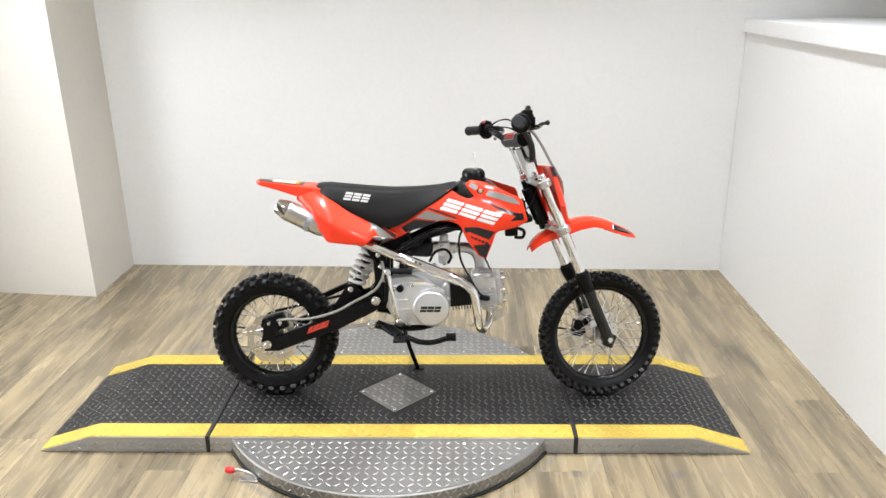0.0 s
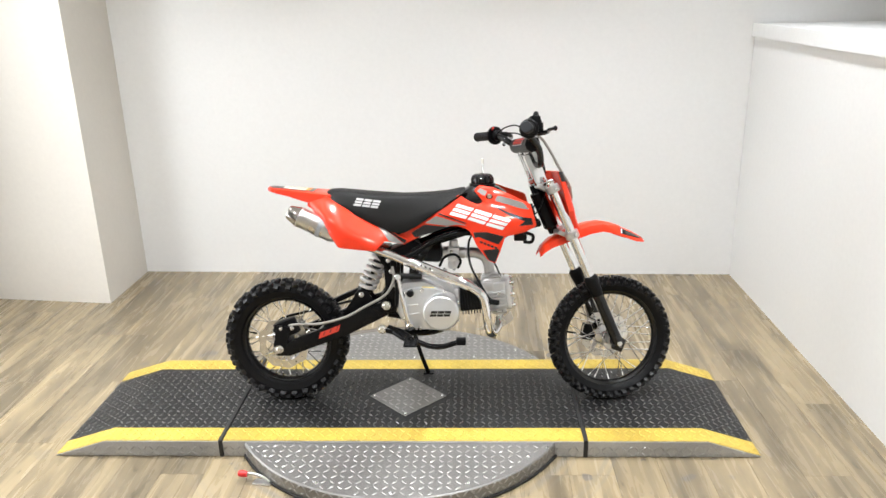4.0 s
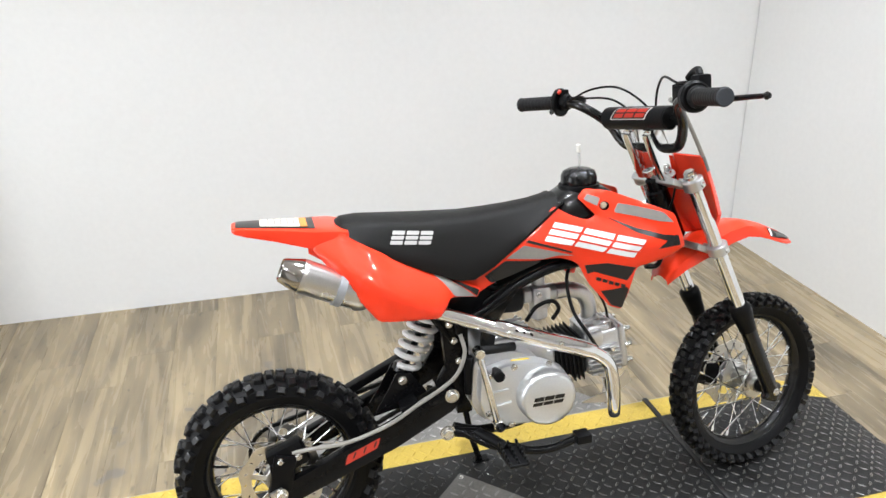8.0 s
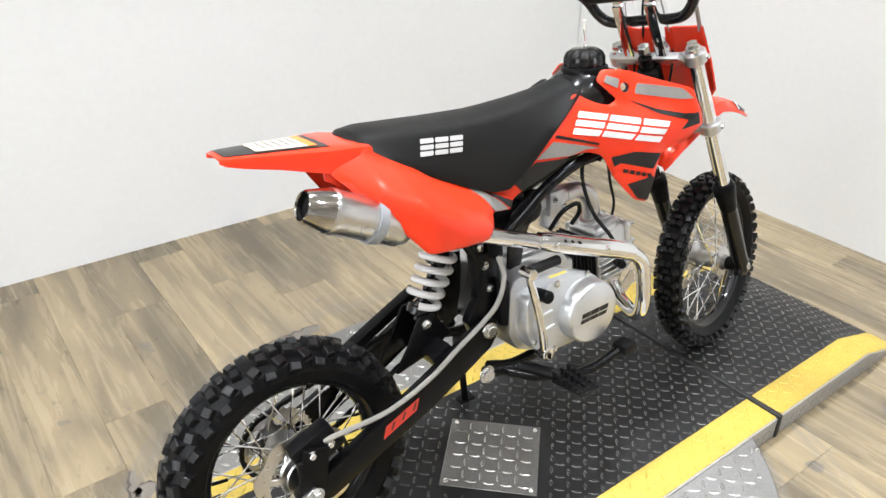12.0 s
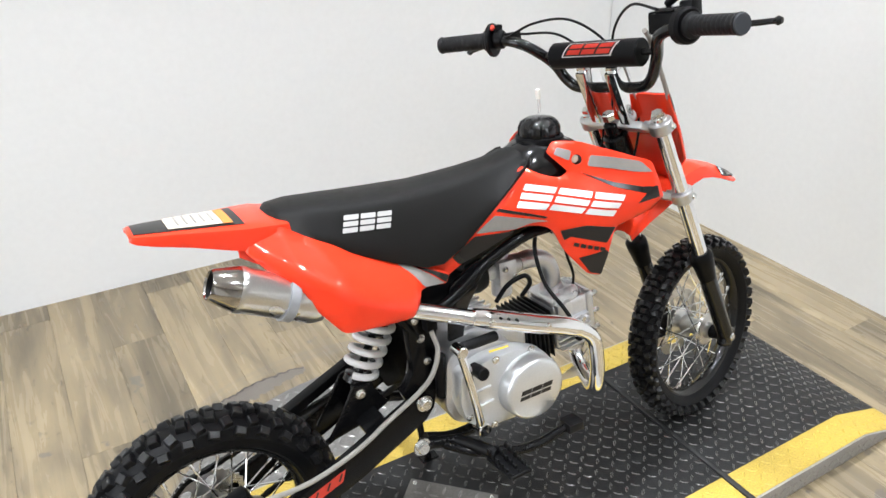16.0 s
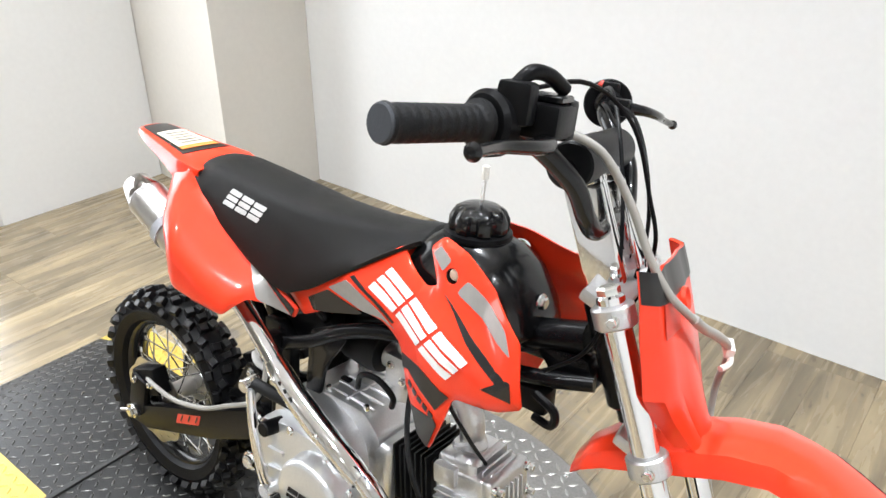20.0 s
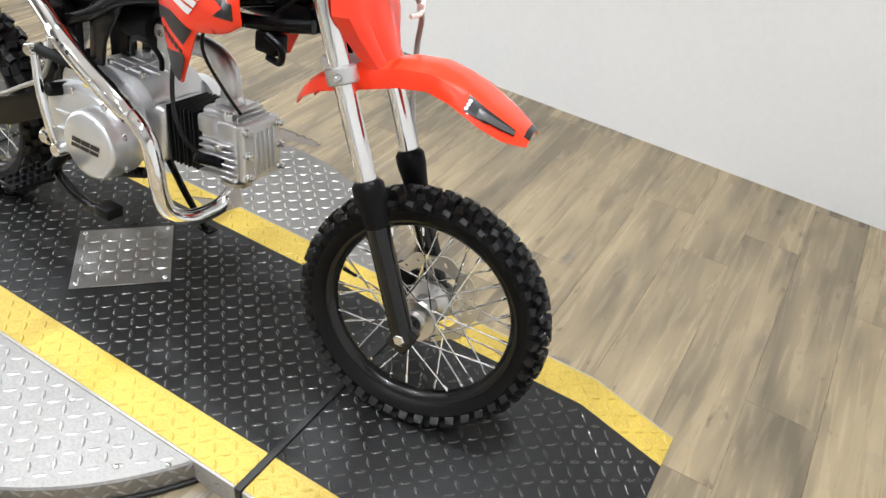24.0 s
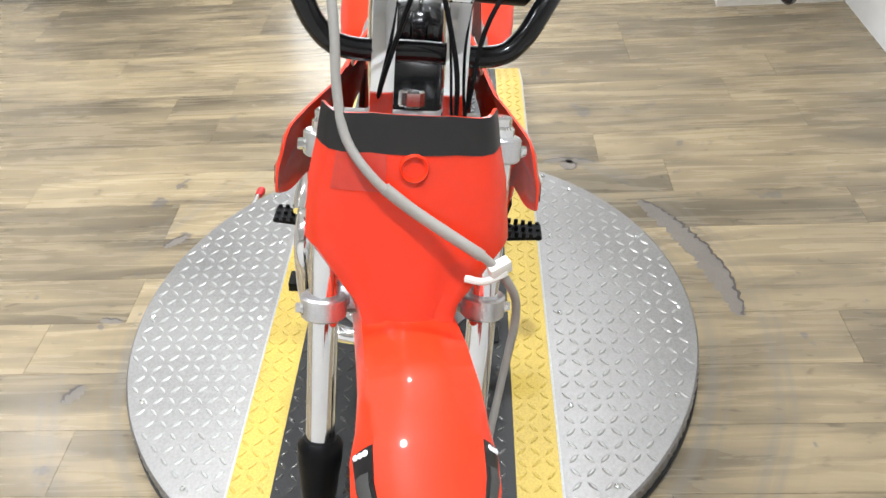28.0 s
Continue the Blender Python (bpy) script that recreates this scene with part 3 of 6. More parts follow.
# ---- the dirt bike ----
LEAN_DEG, STEER, BAR_TURN = -7.0, 10.8, 13.0
bike = new("dirt_bike")
bike.matrix_world = Matrix.Translation((0, 0.003, DECK - 0.0005)) @ pose(0, 0, 0, LEAN_DEG)
tagged(bike, "small red and black off-road motorbike leaning on its kickstand", "motorbike")
# straight-ahead shapes of the steered end are turned about the steering axis
RAKE = 23.3
HEAD = Vector((0.512, 0, 0.698))
AXIS = Vector((-math.sin(radians(RAKE)), 0, math.cos(radians(RAKE))))
TURNED = Matrix.Translation(HEAD) @ Matrix.Rotation(radians(STEER), 4, AXIS) @ Matrix.Translation(-HEAD)
TURNB = Matrix.Translation(HEAD + Vector((0.013, 0.002, 0.008))) @ Matrix.Rotation(radians(-0.6), 4, "X") @ Matrix.Rotation(radians(BAR_TURN), 4, AXIS) @ Matrix.Translation(-HEAD)


def along(z, off=0.0):
    """x of a line beside the steering axis at height z."""
    return HEAD.x - (z - HEAD.z) * math.tan(radians(RAKE)) + off


def bolt(parent, at, r=0.008, h=0.006, side=-1, mat=None, m=None, hexed=True):
    """Hexagon bolt head with a washer, its face turned outwards along y."""
    bm = join(lathe([(0.0005, h), (r * 0.8, h), (r, h * 0.8), (r, 0.0015), (r * 0.9, 0.001)], 6 if hexed else 14), lathe([(0.0005, 0.0018), (r * 1.35, 0.0018), (r * 1.4, 0.0)], 16))
    mm = Matrix.Translation(at) @ (Matrix() if side > 0 else pose(0, 0, 0, 0, 0, 180))
    return part("bolt", bm, mat or ZINC, parent, m=(m @ mm) if m else mm)


# wheels
def tyre_mesh(outer, rim_r, half, name):
    """Carcass of a tyre about the y axis at the origin."""
    body = outer - 0.0135
    prof = []
    for k in range(15):
        a = math.pi * k / 14
        y = -half * math.cos(a) * (1.0 if 2 < k < 12 else 0.92)
        r = rim_r + 0.002 + (body - rim_r) * math.sin(a) ** 0.62
        prof.append((r, y * (0.80 if k in (0, 14) else 1.0)))
    bm = lathe(prof + [(rim_r - 0.004, half * 0.55), (rim_r - 0.004, -half * 0.55)], 72, True)
    return mesh_of(name, bm, RUBBER, 30)


def knob_mesh(w, l, h):
    """One tapered tread block with a softened top, standing on x = 0."""
    bm = bmesh.new()
    loops = [[(x, y * w / 2 * t, z * l / 2 * t) for y, z in ((-1, -1), (1, -1), (1, 1), (-1, 1))] for x, t in ((0, 1.0), (h * 0.88, 0.86), (h, 0.72))]
    vs = [[bm.verts.new(q) for q in lp] for lp in loops]
    for u, v in zip(vs, vs[1:]):
        for i in range(4):
            bm.faces.new((u[i], u[(i + 1) % 4], v[(i + 1) % 4], v[i]))
    bm.faces.new(vs[-1])
    return mesh_of("tread_block", bm, KNOB, 25)


def tread_blocks(parent, c, outer, rim_r, half, seg, rows, big):
    """The tyre's blocks in rows from the crown to the shoulders."""
    body = outer - 0.0135
    rng = random.Random(seg)
    kinds = [knob_mesh(w * big, l * big, h) for w, l, h in ((0.0150, 0.0138, 0.0165), (0.0145, 0.0145, 0.016), (0.0115, 0.0155, 0.014), (0.0165, 0.0115, 0.0165))]

    def put(kind, a, ang, tilt):
        cy, cr = half * 0.93 * math.sin(ang), rim_r + (body - rim_r) * math.cos(ang) ** 0.62
        m = Matrix.Rotation(a, 4, "Y") @ Matrix.Translation((cr - 0.003, cy, 0)) @ Matrix.Rotation(ang * 0.85, 4, "Z") @ Matrix.Rotation(tilt, 4, "X")
        place_mesh("tread_block", kinds[kind], parent, c @ m)

    for k in range(seg):
        a = math.tau * k / seg
        b = a + math.pi / seg
        for s in (-1, 1):
            put(0, a, s * rows[0], 0.25 * s)
            put(1, b, s * rows[1], -0.3 * s)
            put(2, a + rng.uniform(-0.004, 0.004), s * rows[2], 0.2 * s)
        if k % 2 == 0:
            put(3, b, 0.0, 0)


def wheel(name, centre, outer, rim_r, half, seg, parent, label, m, disc_y, disc_r, hub_w):
    """Spoked wheel with knobbly tyre, black rim, hub and wavy brake disc; axle along y."""
    c = m @ Matrix.Translation(centre)
    hub = part(name, lathe([(0.008, -hub_w), (0.020, -hub_w), (0.021, -hub_w + 0.012), (0.038, -hub_w + 0.013), (0.041, -hub_w + 0.018), (0.022, -hub_w + 0.027), (0.020, 0), (0.022, hub_w - 0.027), (0.041, hub_w - 0.018), (0.038, hub_w - 0.013), (0.021, hub_w - 0.012), (0.020, hub_w), (0.008, hub_w)], 40), STEEL, parent, label, m=c)
    tyre = new("tyre", tyre_mesh(outer, rim_r + 0.010, half, "tyre"))
    tread_blocks(hub, c, outer, rim_r + 0.010, half, seg, (0.22, 0.60, 0.98), 1.35 if half > 0.04 else 1.08)
    tyre.parent = hub
    tyre.matrix_local = c
    tyre["label"] = "black knobbly off-road tyre"
    hw = half * 0.52
    part("rim", lathe([(rim_r + 0.012, -hw), (rim_r + 0.013, -hw + 0.004), (rim_r + 0.004, -hw + 0.007), (rim_r + 0.001, 0), (rim_r + 0.004, hw - 0.007), (rim_r + 0.013, hw - 0.004), (rim_r + 0.012, hw), (rim_r + 0.003, hw - 0.001), (rim_r - 0.006, hw - 0.008), (rim_r - 0.010, 0), (rim_r - 0.006, -hw + 0.008), (rim_r + 0.003, -hw + 0.001)], 96, True), BLACKG, hub, "glossy black rim", m=c)
    ln = rim_r - 0.010
    spoke = mesh_of("spoke", join(lathe([(0.0016, 0.0), (0.0016, 1.0)], 6), ), CHROME)
    nipple = mesh_of("nipple", lathe([(0.0030, 0.0), (0.0034, 0.004), (0.0026, 0.014)], 8), CHROME)
    n = 36
    for k in range(n):
        s = 1 if k % 2 else -1
        a = math.tau * k / n
        cross = radians(58) * (1 if (k // 2) % 2 else -1)
        p = Vector((0.0375 * math.cos(a - cross), s * (hub_w - 0.016), 0.0375 * math.sin(a - cross)))
        q = Vector((ln * math.cos(a), s * 0.004, ln * math.sin(a)))
        mm = frame_to(p, q)
        place_mesh("spoke", spoke, hub, c @ mm @ Matrix.Diagonal((1, (q - p).length, 1, 1)))
        place_mesh("nipple", nipple, hub, c @ frame_to(q, p))
    for s in (-1, 1):
        part("spacer", lathe([(0.0065, 0.0), (0.017, 0.0), (0.018, 0.003), (0.015, 0.018), (0.0065, 0.018)], 24), BLACKP, hub, "black axle spacer", m=c @ Matrix.Translation((0, s * hub_w, 0)) @ (Matrix() if s > 0 else pose(0, 0, 0, 0, 0, 180)))
    # valve
    part("valve", rod((0, 0, -ln + 0.002), (0, 0, -ln + 0.030), 0.0032, 8), BLACKP, hub, m=c @ pose(0, 0, 0, 0, 100))
    # wavy disc
    k = 72
    out = [((disc_r + 0.0035 * math.cos(9 * math.tau * i / k)) * math.cos(math.tau * i / k), (disc_r + 0.0035 * math.cos(9 * math.tau * i / k)) * math.sin(math.tau * i / k)) for i in range(k)]
    holes = []
    inner = [(disc_r * 0.72 * math.cos(math.tau * i / 48), disc_r * 0.72 * math.sin(math.tau * i / 48)) for i in range(48)]
    for i in range(18):
        a = math.tau * i / 18
        cc = Vector((disc_r * 0.87 * math.cos(a), disc_r * 0.87 * math.sin(a)))
        u = Vector((math.cos(a + 0.8), math.sin(a + 0.8)))
        w = Vector((-u.y, u.x))
        holes.append([cc + u * 0.0068, cc + w * 0.0026, cc - u * 0.0068, cc - w * 0.0026])
    ds = part("brake_disc", sheet(out, lambda x, z: 0.0015, 0.003, 0.02, holes + [inner], corner=0), TITAN, hub, "wavy steel brake disc with slots", m=c @ Matrix.Translation((0, disc_y, 0)))
    for i in range(6):
        a = math.tau * i / 6 + 0.3
        part("disc_arm", box((disc_r * 0.50, 0.003, 0.012), (disc_r * 0.52, disc_y, 0), 0.001, 1), STEEL, hub, m=c @ Matrix.Rotation(a, 4, "Y"))
    part("disc_carrier", lathe([(0.012, -0.003), (0.036, -0.003), (0.038, 0), (0.036, 0.003), (0.012, 0.003)], 36, True), STEEL, hub, m=c @ Matrix.Translation((0, disc_y, 0)))
    return hub


FWC = (0.754, 0, 0.2300)
RWC = (-0.449, 0, 0.2315)
wheel("front_wheel", FWC, 0.2325, 0.172, 0.034, 42, bike, "spoked front wheel with black rim", TURNED, 0.052, 0.088, 0.052)
wheel("rear_wheel", RWC, 0.2345, 0.158, 0.044, 30, bike, "spoked rear wheel with black rim", Matrix(), -0.058, 0.094, 0.056)

# ---- steered end ----
ftop, fmid, flow = 0.812, 0.468, 0.230
off = 0.041
for s in (-1, 1):
    y = s * 0.088
    top, mid_, low = Vector((along(ftop, off), y, ftop)), Vector((along(fmid, off), y, fmid)), Vector((along(flow, off), y, flow))
    d = (low - top).normalized()
    fork = part("fork_leg", rod(top, mid_ + d * 0.05, 0.0163, 28), CHROME, bike, "chrome upper fork tube", m=TURNED)
    part("fork_slider", join(rod(mid_ + d * 0.02, low + d * 0.012, 0.0195, 24), box((0.040, 0.024, 0.050), low + d * 0.004, 0.008, 3, pose(0, 0, 0, 0, RAKE))), BLACKG, fork, "black lower fork slider", m=TURNED)
    part("dust_boot", tube([mid_ - d * 0.012, mid_ + d * 0.004, mid_ + d * 0.02, mid_ + d * 0.045, mid_ + d * 0.065], 0.02, 2, 24, [(0, 0.019), (0.1, 0.0255), (0.45, 0.026), (0.6, 0.0235), (1, 0.020)]), BLACKP, fork, "black rubber dust boot", m=TURNED)
    part("fork_cap", rod(top - d * 0.010, top + d * 0.002, 0.0135, 6, 0.2), ZINC, fork, m=TURNED)
    bolt(fork, low + Vector((0.0, s * 0.012, 0)), 0.0105, 0.009, s, m=TURNED)
axle = part("front_axle", rod((FWC[0], -0.104, FWC[2]), (FWC[0], 0.104, FWC[2]), 0.006, 12), ZINC, bike, m=TURNED)


def clamp(z, parent, label):
    """Cast triple clamp across both fork legs."""
    tilt = pose(0, 0, 0, 0, RAKE)
    bm = box((0.050, 0.150, 0.016), (along(z, off * 0.45), 0, z), 0.005, 2, tilt)
    ob = part("triple_clamp", bm, ALLOY, parent, label, m=TURNED)
    for s in (-1, 1):
        c = Vector((along(z, off), s * 0.088, z))
        part("clamp_collar", rod(c - AXIS * 0.013, c + AXIS * 0.013, 0.0245, 24, 0.1), ALLOY, ob, m=TURNED)
        part("clamp_ear", box((0.020, 0.016, 0.020), c + Vector((-0.012, -s * 0.020, 0)), 0.003, 2, tilt), ALLOY, ob, m=TURNED)
        bolt(ob, c + Vector((0.004, s * 0.022, 0.0)), 0.006, 0.008, s, m=TURNED)
    return ob


upper = clamp(0.790, bike, "bright cast upper triple clamp")
lower = clamp(0.628, bike, "bright cast lower triple clamp")
part("steering_stem", rod((along(0.628), 0, 0.628), (along(0.80), 0, 0.80), 0.017, 20), BLACKM, bike, m=TURNED)
part("head_tube", rod((along(0.648), 0, 0.648), (along(0.775), 0, 0.775), 0.026, 24), BLACKM, bike)
part("stem_nut", rod((along(0.806), 0, 0.806), (along(0.822), 0, 0.822), 0.014, 6), ZINC, upper, m=TURNED)
# bar risers
BARZ, BARX = 0.864, along(0.864, 0.016)
for s in (-1, 1):
    y = s * 0.037
    rz0, rz1 = 0.803, BARZ + 0.026
    c0, c1 = Vector((along(rz0, 0.018), y, rz0)), Vector((along(rz1, 0.025), y, rz1 + 0.006))
    ris = part("bar_riser", join(box((0.046, 0.025, (c1 - c0).length + 0.022), (c0 + c1) / 2 + AXIS * 0.011, 0.004, 2, pose(0, 0, 0, 0, -RAKE))), CHROME, upper, "polished aluminium handlebar riser", m=TURNED)
    capc = c1 + AXIS * 0.026
    part("bar_clamp", box((0.040, 0.025, 0.010), capc, 0.004, 2, pose(0, 0, 0, 0, -RAKE)), CHROME, upper, m=TURNED)
    for q in (-0.011, 0.011):
        part("clamp_bolt", rod(capc + Vector((q, 0, 0.008)), capc + Vector((q - 0.003, 0, 0.017)), 0.004, 8), ZINC, upper, m=TURNED)

# handlebar
BX, BW = 0.330, 0.350
bar_pts = [(BX, s * w, z) if x is None else (x, s * w, z) for s, w, z, x in ((1, BW, 0.979, BX), (1, 0.240, 0.979, BX + 0.040), (1, 0.168, 0.966, BX + 0.058), (1, 0.128, 0.922, BARX - 0.022), (1, 0.104, 0.882, BARX - 0.006), (1, 0.074, BARZ, BARX), (1, 0.0, BARZ, BARX))]
bar_pts += [(x, -y, z) for x, y, z in bar_pts[-2::-1]]
bars = part("handlebar", tube(bar_pts, 0.0112, 6, 16), BLACKG, bike, "black braced steel handlebar", m=TURNB)
PADZ = 0.934
padx = BARX - 0.034
part("crossbar", rod((padx, -0.132, PADZ), (padx, 0.132, PADZ), 0.0065, 12), BLACKG, bars, m=TURNB)
pad = part("bar_pad", join(rod((padx, -0.106, PADZ), (padx, 0.106, PADZ), 0.0265, 28, 0.1)), BLACKP, bike, "black foam crossbar pad with a red badge", m=TURNB)


def wrap(cx, cz, r, y0, y1, a0, a1, mat, parent, name, label="", slant=0.0, n=8):
    """Thin patch wrapped round a bar along y; angles in degrees from straight back, rising."""
    bm = bmesh.new()
    g = []
    for i in range(n + 1):
        a = radians(180 - (a0 + (a1 - a0) * i / n))
        row = []
        for k in range(5):
            y = y0 + (y1 - y0) * k / 4 + slant * (i / n - 0.5)
            row.append(bm.verts.new((cx + r * math.cos(a), y, cz + r * math.sin(a))))
        g.append(row)
    for i in range(n):
        for k in range(4):
            bm.faces.new((g[i][k], g[i][k + 1], g[i + 1][k + 1], g[i + 1][k]))
    bmesh.ops.solidify(bm, geom=bm.faces[:], thickness=0.0006)
    return part(name, bm, mat, parent, label, m=TURNB)


wrap(padx, PADZ, 0.0272, -0.060, 0.060, -2, 62, DWHITE, pad, "badge_edge", "white badge outline", slant=-0.014)
wrap(padx, PADZ, 0.0277, -0.0565, 0.0565, 2, 58, DBLACK, pad, "badge_ground", slant=-0.012)
for k in range(3):
    wrap(padx, PADZ, 0.0282, 0.052 - 0.036 * k, 0.052 - 0.036 * k - 0.031, 8, 27, DRED, pad, "badge_bar", "red badge bar", slant=-0.004)
    wrap(padx, PADZ, 0.0282, 0.047 - 0.036 * k, 0.047 - 0.036 * k - 0.031, 33, 52, DRED, pad, "badge_bar", "red badge bar", slant=-0.004)

# grips, controls, levers
for s in (-1, 1):
    a, b = Vector((BX, s * BW, 0.979)), Vector((BX + 0.040, s * 0.240, 0.979))
    u = (b - a).normalized()
    L = 0.118
    gp = [(0, 0.0165), (0.03, 0.0185), (0.06, 0.0170)]
    for k in range(9):
        f = 0.10 + 0.09 * k
        gp += [(f, 0.0163), (f + 0.02, 0.0172), (f + 0.065, 0.0172), (f + 0.085, 0.0163)]
    gp += [(0.93, 0.018), (0.95, 0.0225), (1.0, 0.0225)]
    grip = part("grip", tube([a + u * (L * k / 60 - 0.002) for k in range(61)], 0.017, 1, 22, gp), CLOTH, bike, "ribbed black rubber grip", m=TURNB)
    part("grip_end", rod(a - u * 0.0035, a + u * 0.004, 0.0172, 22, 0.2), GRIPEND, grip, "dull grey-blue grip end", m=TURNB)
    c = a + u * (L + 0.016)
    if s < 0:
        th = part("throttle_housing", join(rod(a + u * (L + 0.001), a + u * (L + 0.024), 0.0315, 36, 0.25), box((0.034, 0.026, 0.040), c + Vector((0.020, 0.0, 0.022)), 0.006, 2)), BLACKP, bike, "black throttle housing", m=TURNB)
        part("cable_elbow", tube([c + Vector((0.018, 0.0, 0.038)), c + Vector((0.026, 0.012, 0.050)), c + Vector((0.036, 0.035, 0.048)), c + Vector((0.045, 0.06, 0.036))], 0.0075, 5, 10), BLACKP, th, m=TURNB)
        mc = part("master_cylinder", join(box((0.040, 0.060, 0.034), c + Vector((0.036, 0.050, 0.006)), 0.006, 2), box((0.030, 0.030, 0.040), c + Vector((0.040, 0.075, 0.006)), 0.005, 2)), BLACKP, bike, "black brake master cylinder", m=TURNB)
        part("reservoir_cap", box((0.034, 0.040, 0.008), c + Vector((0.036, 0.052, 0.027)), 0.002, 1), BLACKG, mc, m=TURNB)
        piv = c + Vector((0.040, 0.030, -0.012))
        lev = part("brake_lever", tube([piv, piv + Vector((0.014, -0.022, 0.0)), piv + Vector((0.014, -0.064, 0.002)), piv + Vector((0.000, -0.110, 0.004)), piv + Vector((0.002, -0.166, 0.006))], 0.006, 6, 12, [(0, 0.010), (0.2, 0.0085), (0.8, 0.0055), (1, 0.0050)]), BLACKG, bike, "black brake lever with a ball end", m=TURNB)
        tip = piv + Vector((0.002, -0.171, 0.006))
        part("lever_ball", lathe([(0.0005, -0.008), (0.005, -0.0065), (0.008, 0), (0.005, 0.0065), (0.0005, 0.008)], 16), BLACKG, lev, m=TURNB @ Matrix.Translation(tip))
    else:
        sw = part("switch_housing", join(rod(a + u * (L + 0.002), a + u * (L + 0.012), 0.035, 36, 0.2), rod(a + u * (L + 0.012), a + u * (L + 0.034), 0.020, 20, 0.2), box((0.024, 0.020, 0.026), c + Vector((0.000, 0.0, 0.018)), 0.004, 2)), BLACKP, bike, "round black switch housing with a red button", m=TURNB)
        part("kill_button", rod(c + Vector((-0.012, -0.004, 0.024)), c + Vector((-0.017, -0.004, 0.028)), 0.006, 14), DRED, sw, "red stop button", m=TURNB)
        part("lever_perch", box((0.034, 0.024, 0.024), c + Vector((0.020, -0.026, 0.0)), 0.004, 2), BLACKP, sw, m=TURNB)
        piv = c + Vector((0.034, -0.022, 0.0))
        lev = part("clutch_lever", tube([piv, piv + Vector((0.022, 0.016, -0.002)), piv + Vector((0.034, 0.064, -0.010)), piv + Vector((0.028, 0.124, -0.018)), piv + Vector((0.036, 0.180, -0.028))], 0.006, 6, 12, [(0, 0.009), (0.2, 0.0075), (0.8, 0.0052), (1, 0.0048)]), BLACKG, bike, "slim black hand lever with a ball end", m=TURNB)
        part("lever_ball", lathe([(0.0005, -0.0075), (0.005, -0.006), (0.0075, 0), (0.005, 0.006), (0.0005, 0.0075)], 16), BLACKG, lev, m=TURNB @ Matrix.Translation(piv + Vector((0.037, 0.185, -0.029))))

# front number plate and fender
PL = [(0.848, 0.550, 0.085, 0.0), (0.814, 0.566, 0.091, 0.004), (0.778, 0.580, 0.100, 0.008), (0.742, 0.594, 0.104, 0.011), (0.712, 0.605, 0.107, 0.014), (0.682, 0.618, 0.084, 0.016), (0.656, 0.631, 0.060, 0.016), (0.642, 0.641, 0.054, 0.014)]


def plate_point(i, f, lift=0.0):
    z, x, w, bow = PL[i]
    y = w * f - 0.002 - 0.010 * min(1.0, max(0.0, (z - 0.70) / 0.14))
    edge = max(0.0, abs(f) - 0.80) / 0.2
    crease = -0.006 * max(0, 1 - abs(abs(f) - 0.45) / 0.2) * (1 if i >= 4 else 0.3)
    return Vector((x + lift - bow * f * f * 1.4 - 0.020 * edge ** 2 + crease , y, z + lift * 0.4))


def plate_shell(rows, fs, thick, lift=0.0):
    bm = bmesh.new()
    g = [[bm.verts.new(plate_point(i, f, lift)) for f in fs] for i in rows]
    for a, b in zip(g, g[1:]):
        for k in range(len(fs) - 1):
            bm.faces.new((a[k], a[k + 1], b[k + 1], b[k]))
    bmesh.ops.recalc_face_normals(bm, faces=bm.faces)
    bmesh.ops.solidify(bm, geom=bm.faces[:], thickness=thick)
    return bm


FS = [-1, -0.95, -0.88, -0.75, -0.6, -0.45, -0.3, -0.12, 0, 0.12, 0.3, 0.45, 0.6, 0.75, 0.88, 0.95, 1]
nplate = part("number_plate", plate_shell(range(8), FS, 0.004), RED, bike, "red plastic front plate with a black top band", m=TURNED, sharp=30)
part("plate_band", plate_shell([0, 1], FS, 0.0008, 0.0014), DBLACK, nplate, "black band", m=TURNED)
part("plate_grommet", lathe([(0.0095, -0.004), (0.0145, -0.004), (0.0140, 0.003), (0.0130, 0.0045), (0.0115, 0.003)], 20, True), RED, nplate, m=TURNED @ Matrix.Translation((0.572, -0.009, 0.803)) @ pose(0, 0, 0, 0, 0, -90) @ pose(0, 0, 0, 20))
part("plate_hole", lathe([(0.0005, 0.0), (0.0105, 0.0), (0.0105, 0.002), (0.0005, 0.002)], 20), RED, nplate, "sunken screw hole", m=TURNED @ Matrix.Translation((0.568, -0.009, 0.803)) @ pose(0, 0, 0, 0, 0, -90) @ pose(0, 0, 0, 20))
part("plate_sticker", plate_shell([1, 2], [-0.80, -0.7, -0.6, -0.5, -0.4, -0.28], 0.0006, 0.0010), DRED, nplate, "faded red tape scrap", m=TURNED)

# fender sections: x, top z, half width, depth of the side flange
FEN = [(0.484, 0.556, 0.030, 0.012), (0.498, 0.580, 0.042, 0.020), (0.525, 0.604, 0.050, 0.026), (0.565, 0.622, 0.054, 0.030), (0.612, 0.641, 0.056, 0.034), (0.660, 0.656, 0.058, 0.033), (0.707, 0.661, 0.060, 0.030), (0.745, 0.654, 0.064, 0.030), (0.770, 0.646, 0.070, 0.030), (0.800, 0.632, 0.070, 0.028), (0.832, 0.617, 0.062, 0.024), (0.855, 0.604, 0.052, 0.014), (0.868, 0.595, 0.040, 0.007)]
FP = [(-1.0, -1.0), (-0.98, -0.55), (-0.90, -0.15), (-0.74, -0.03), (-0.52, 0.06), (-0.44, 0.16), (-0.2, 0.20), (0, 0.21), (0.2, 0.20), (0.44, 0.16), (0.52, 0.06), (0.74, -0.03), (0.90, -0.15), (0.98, -0.55), (1.0, -1.0)]


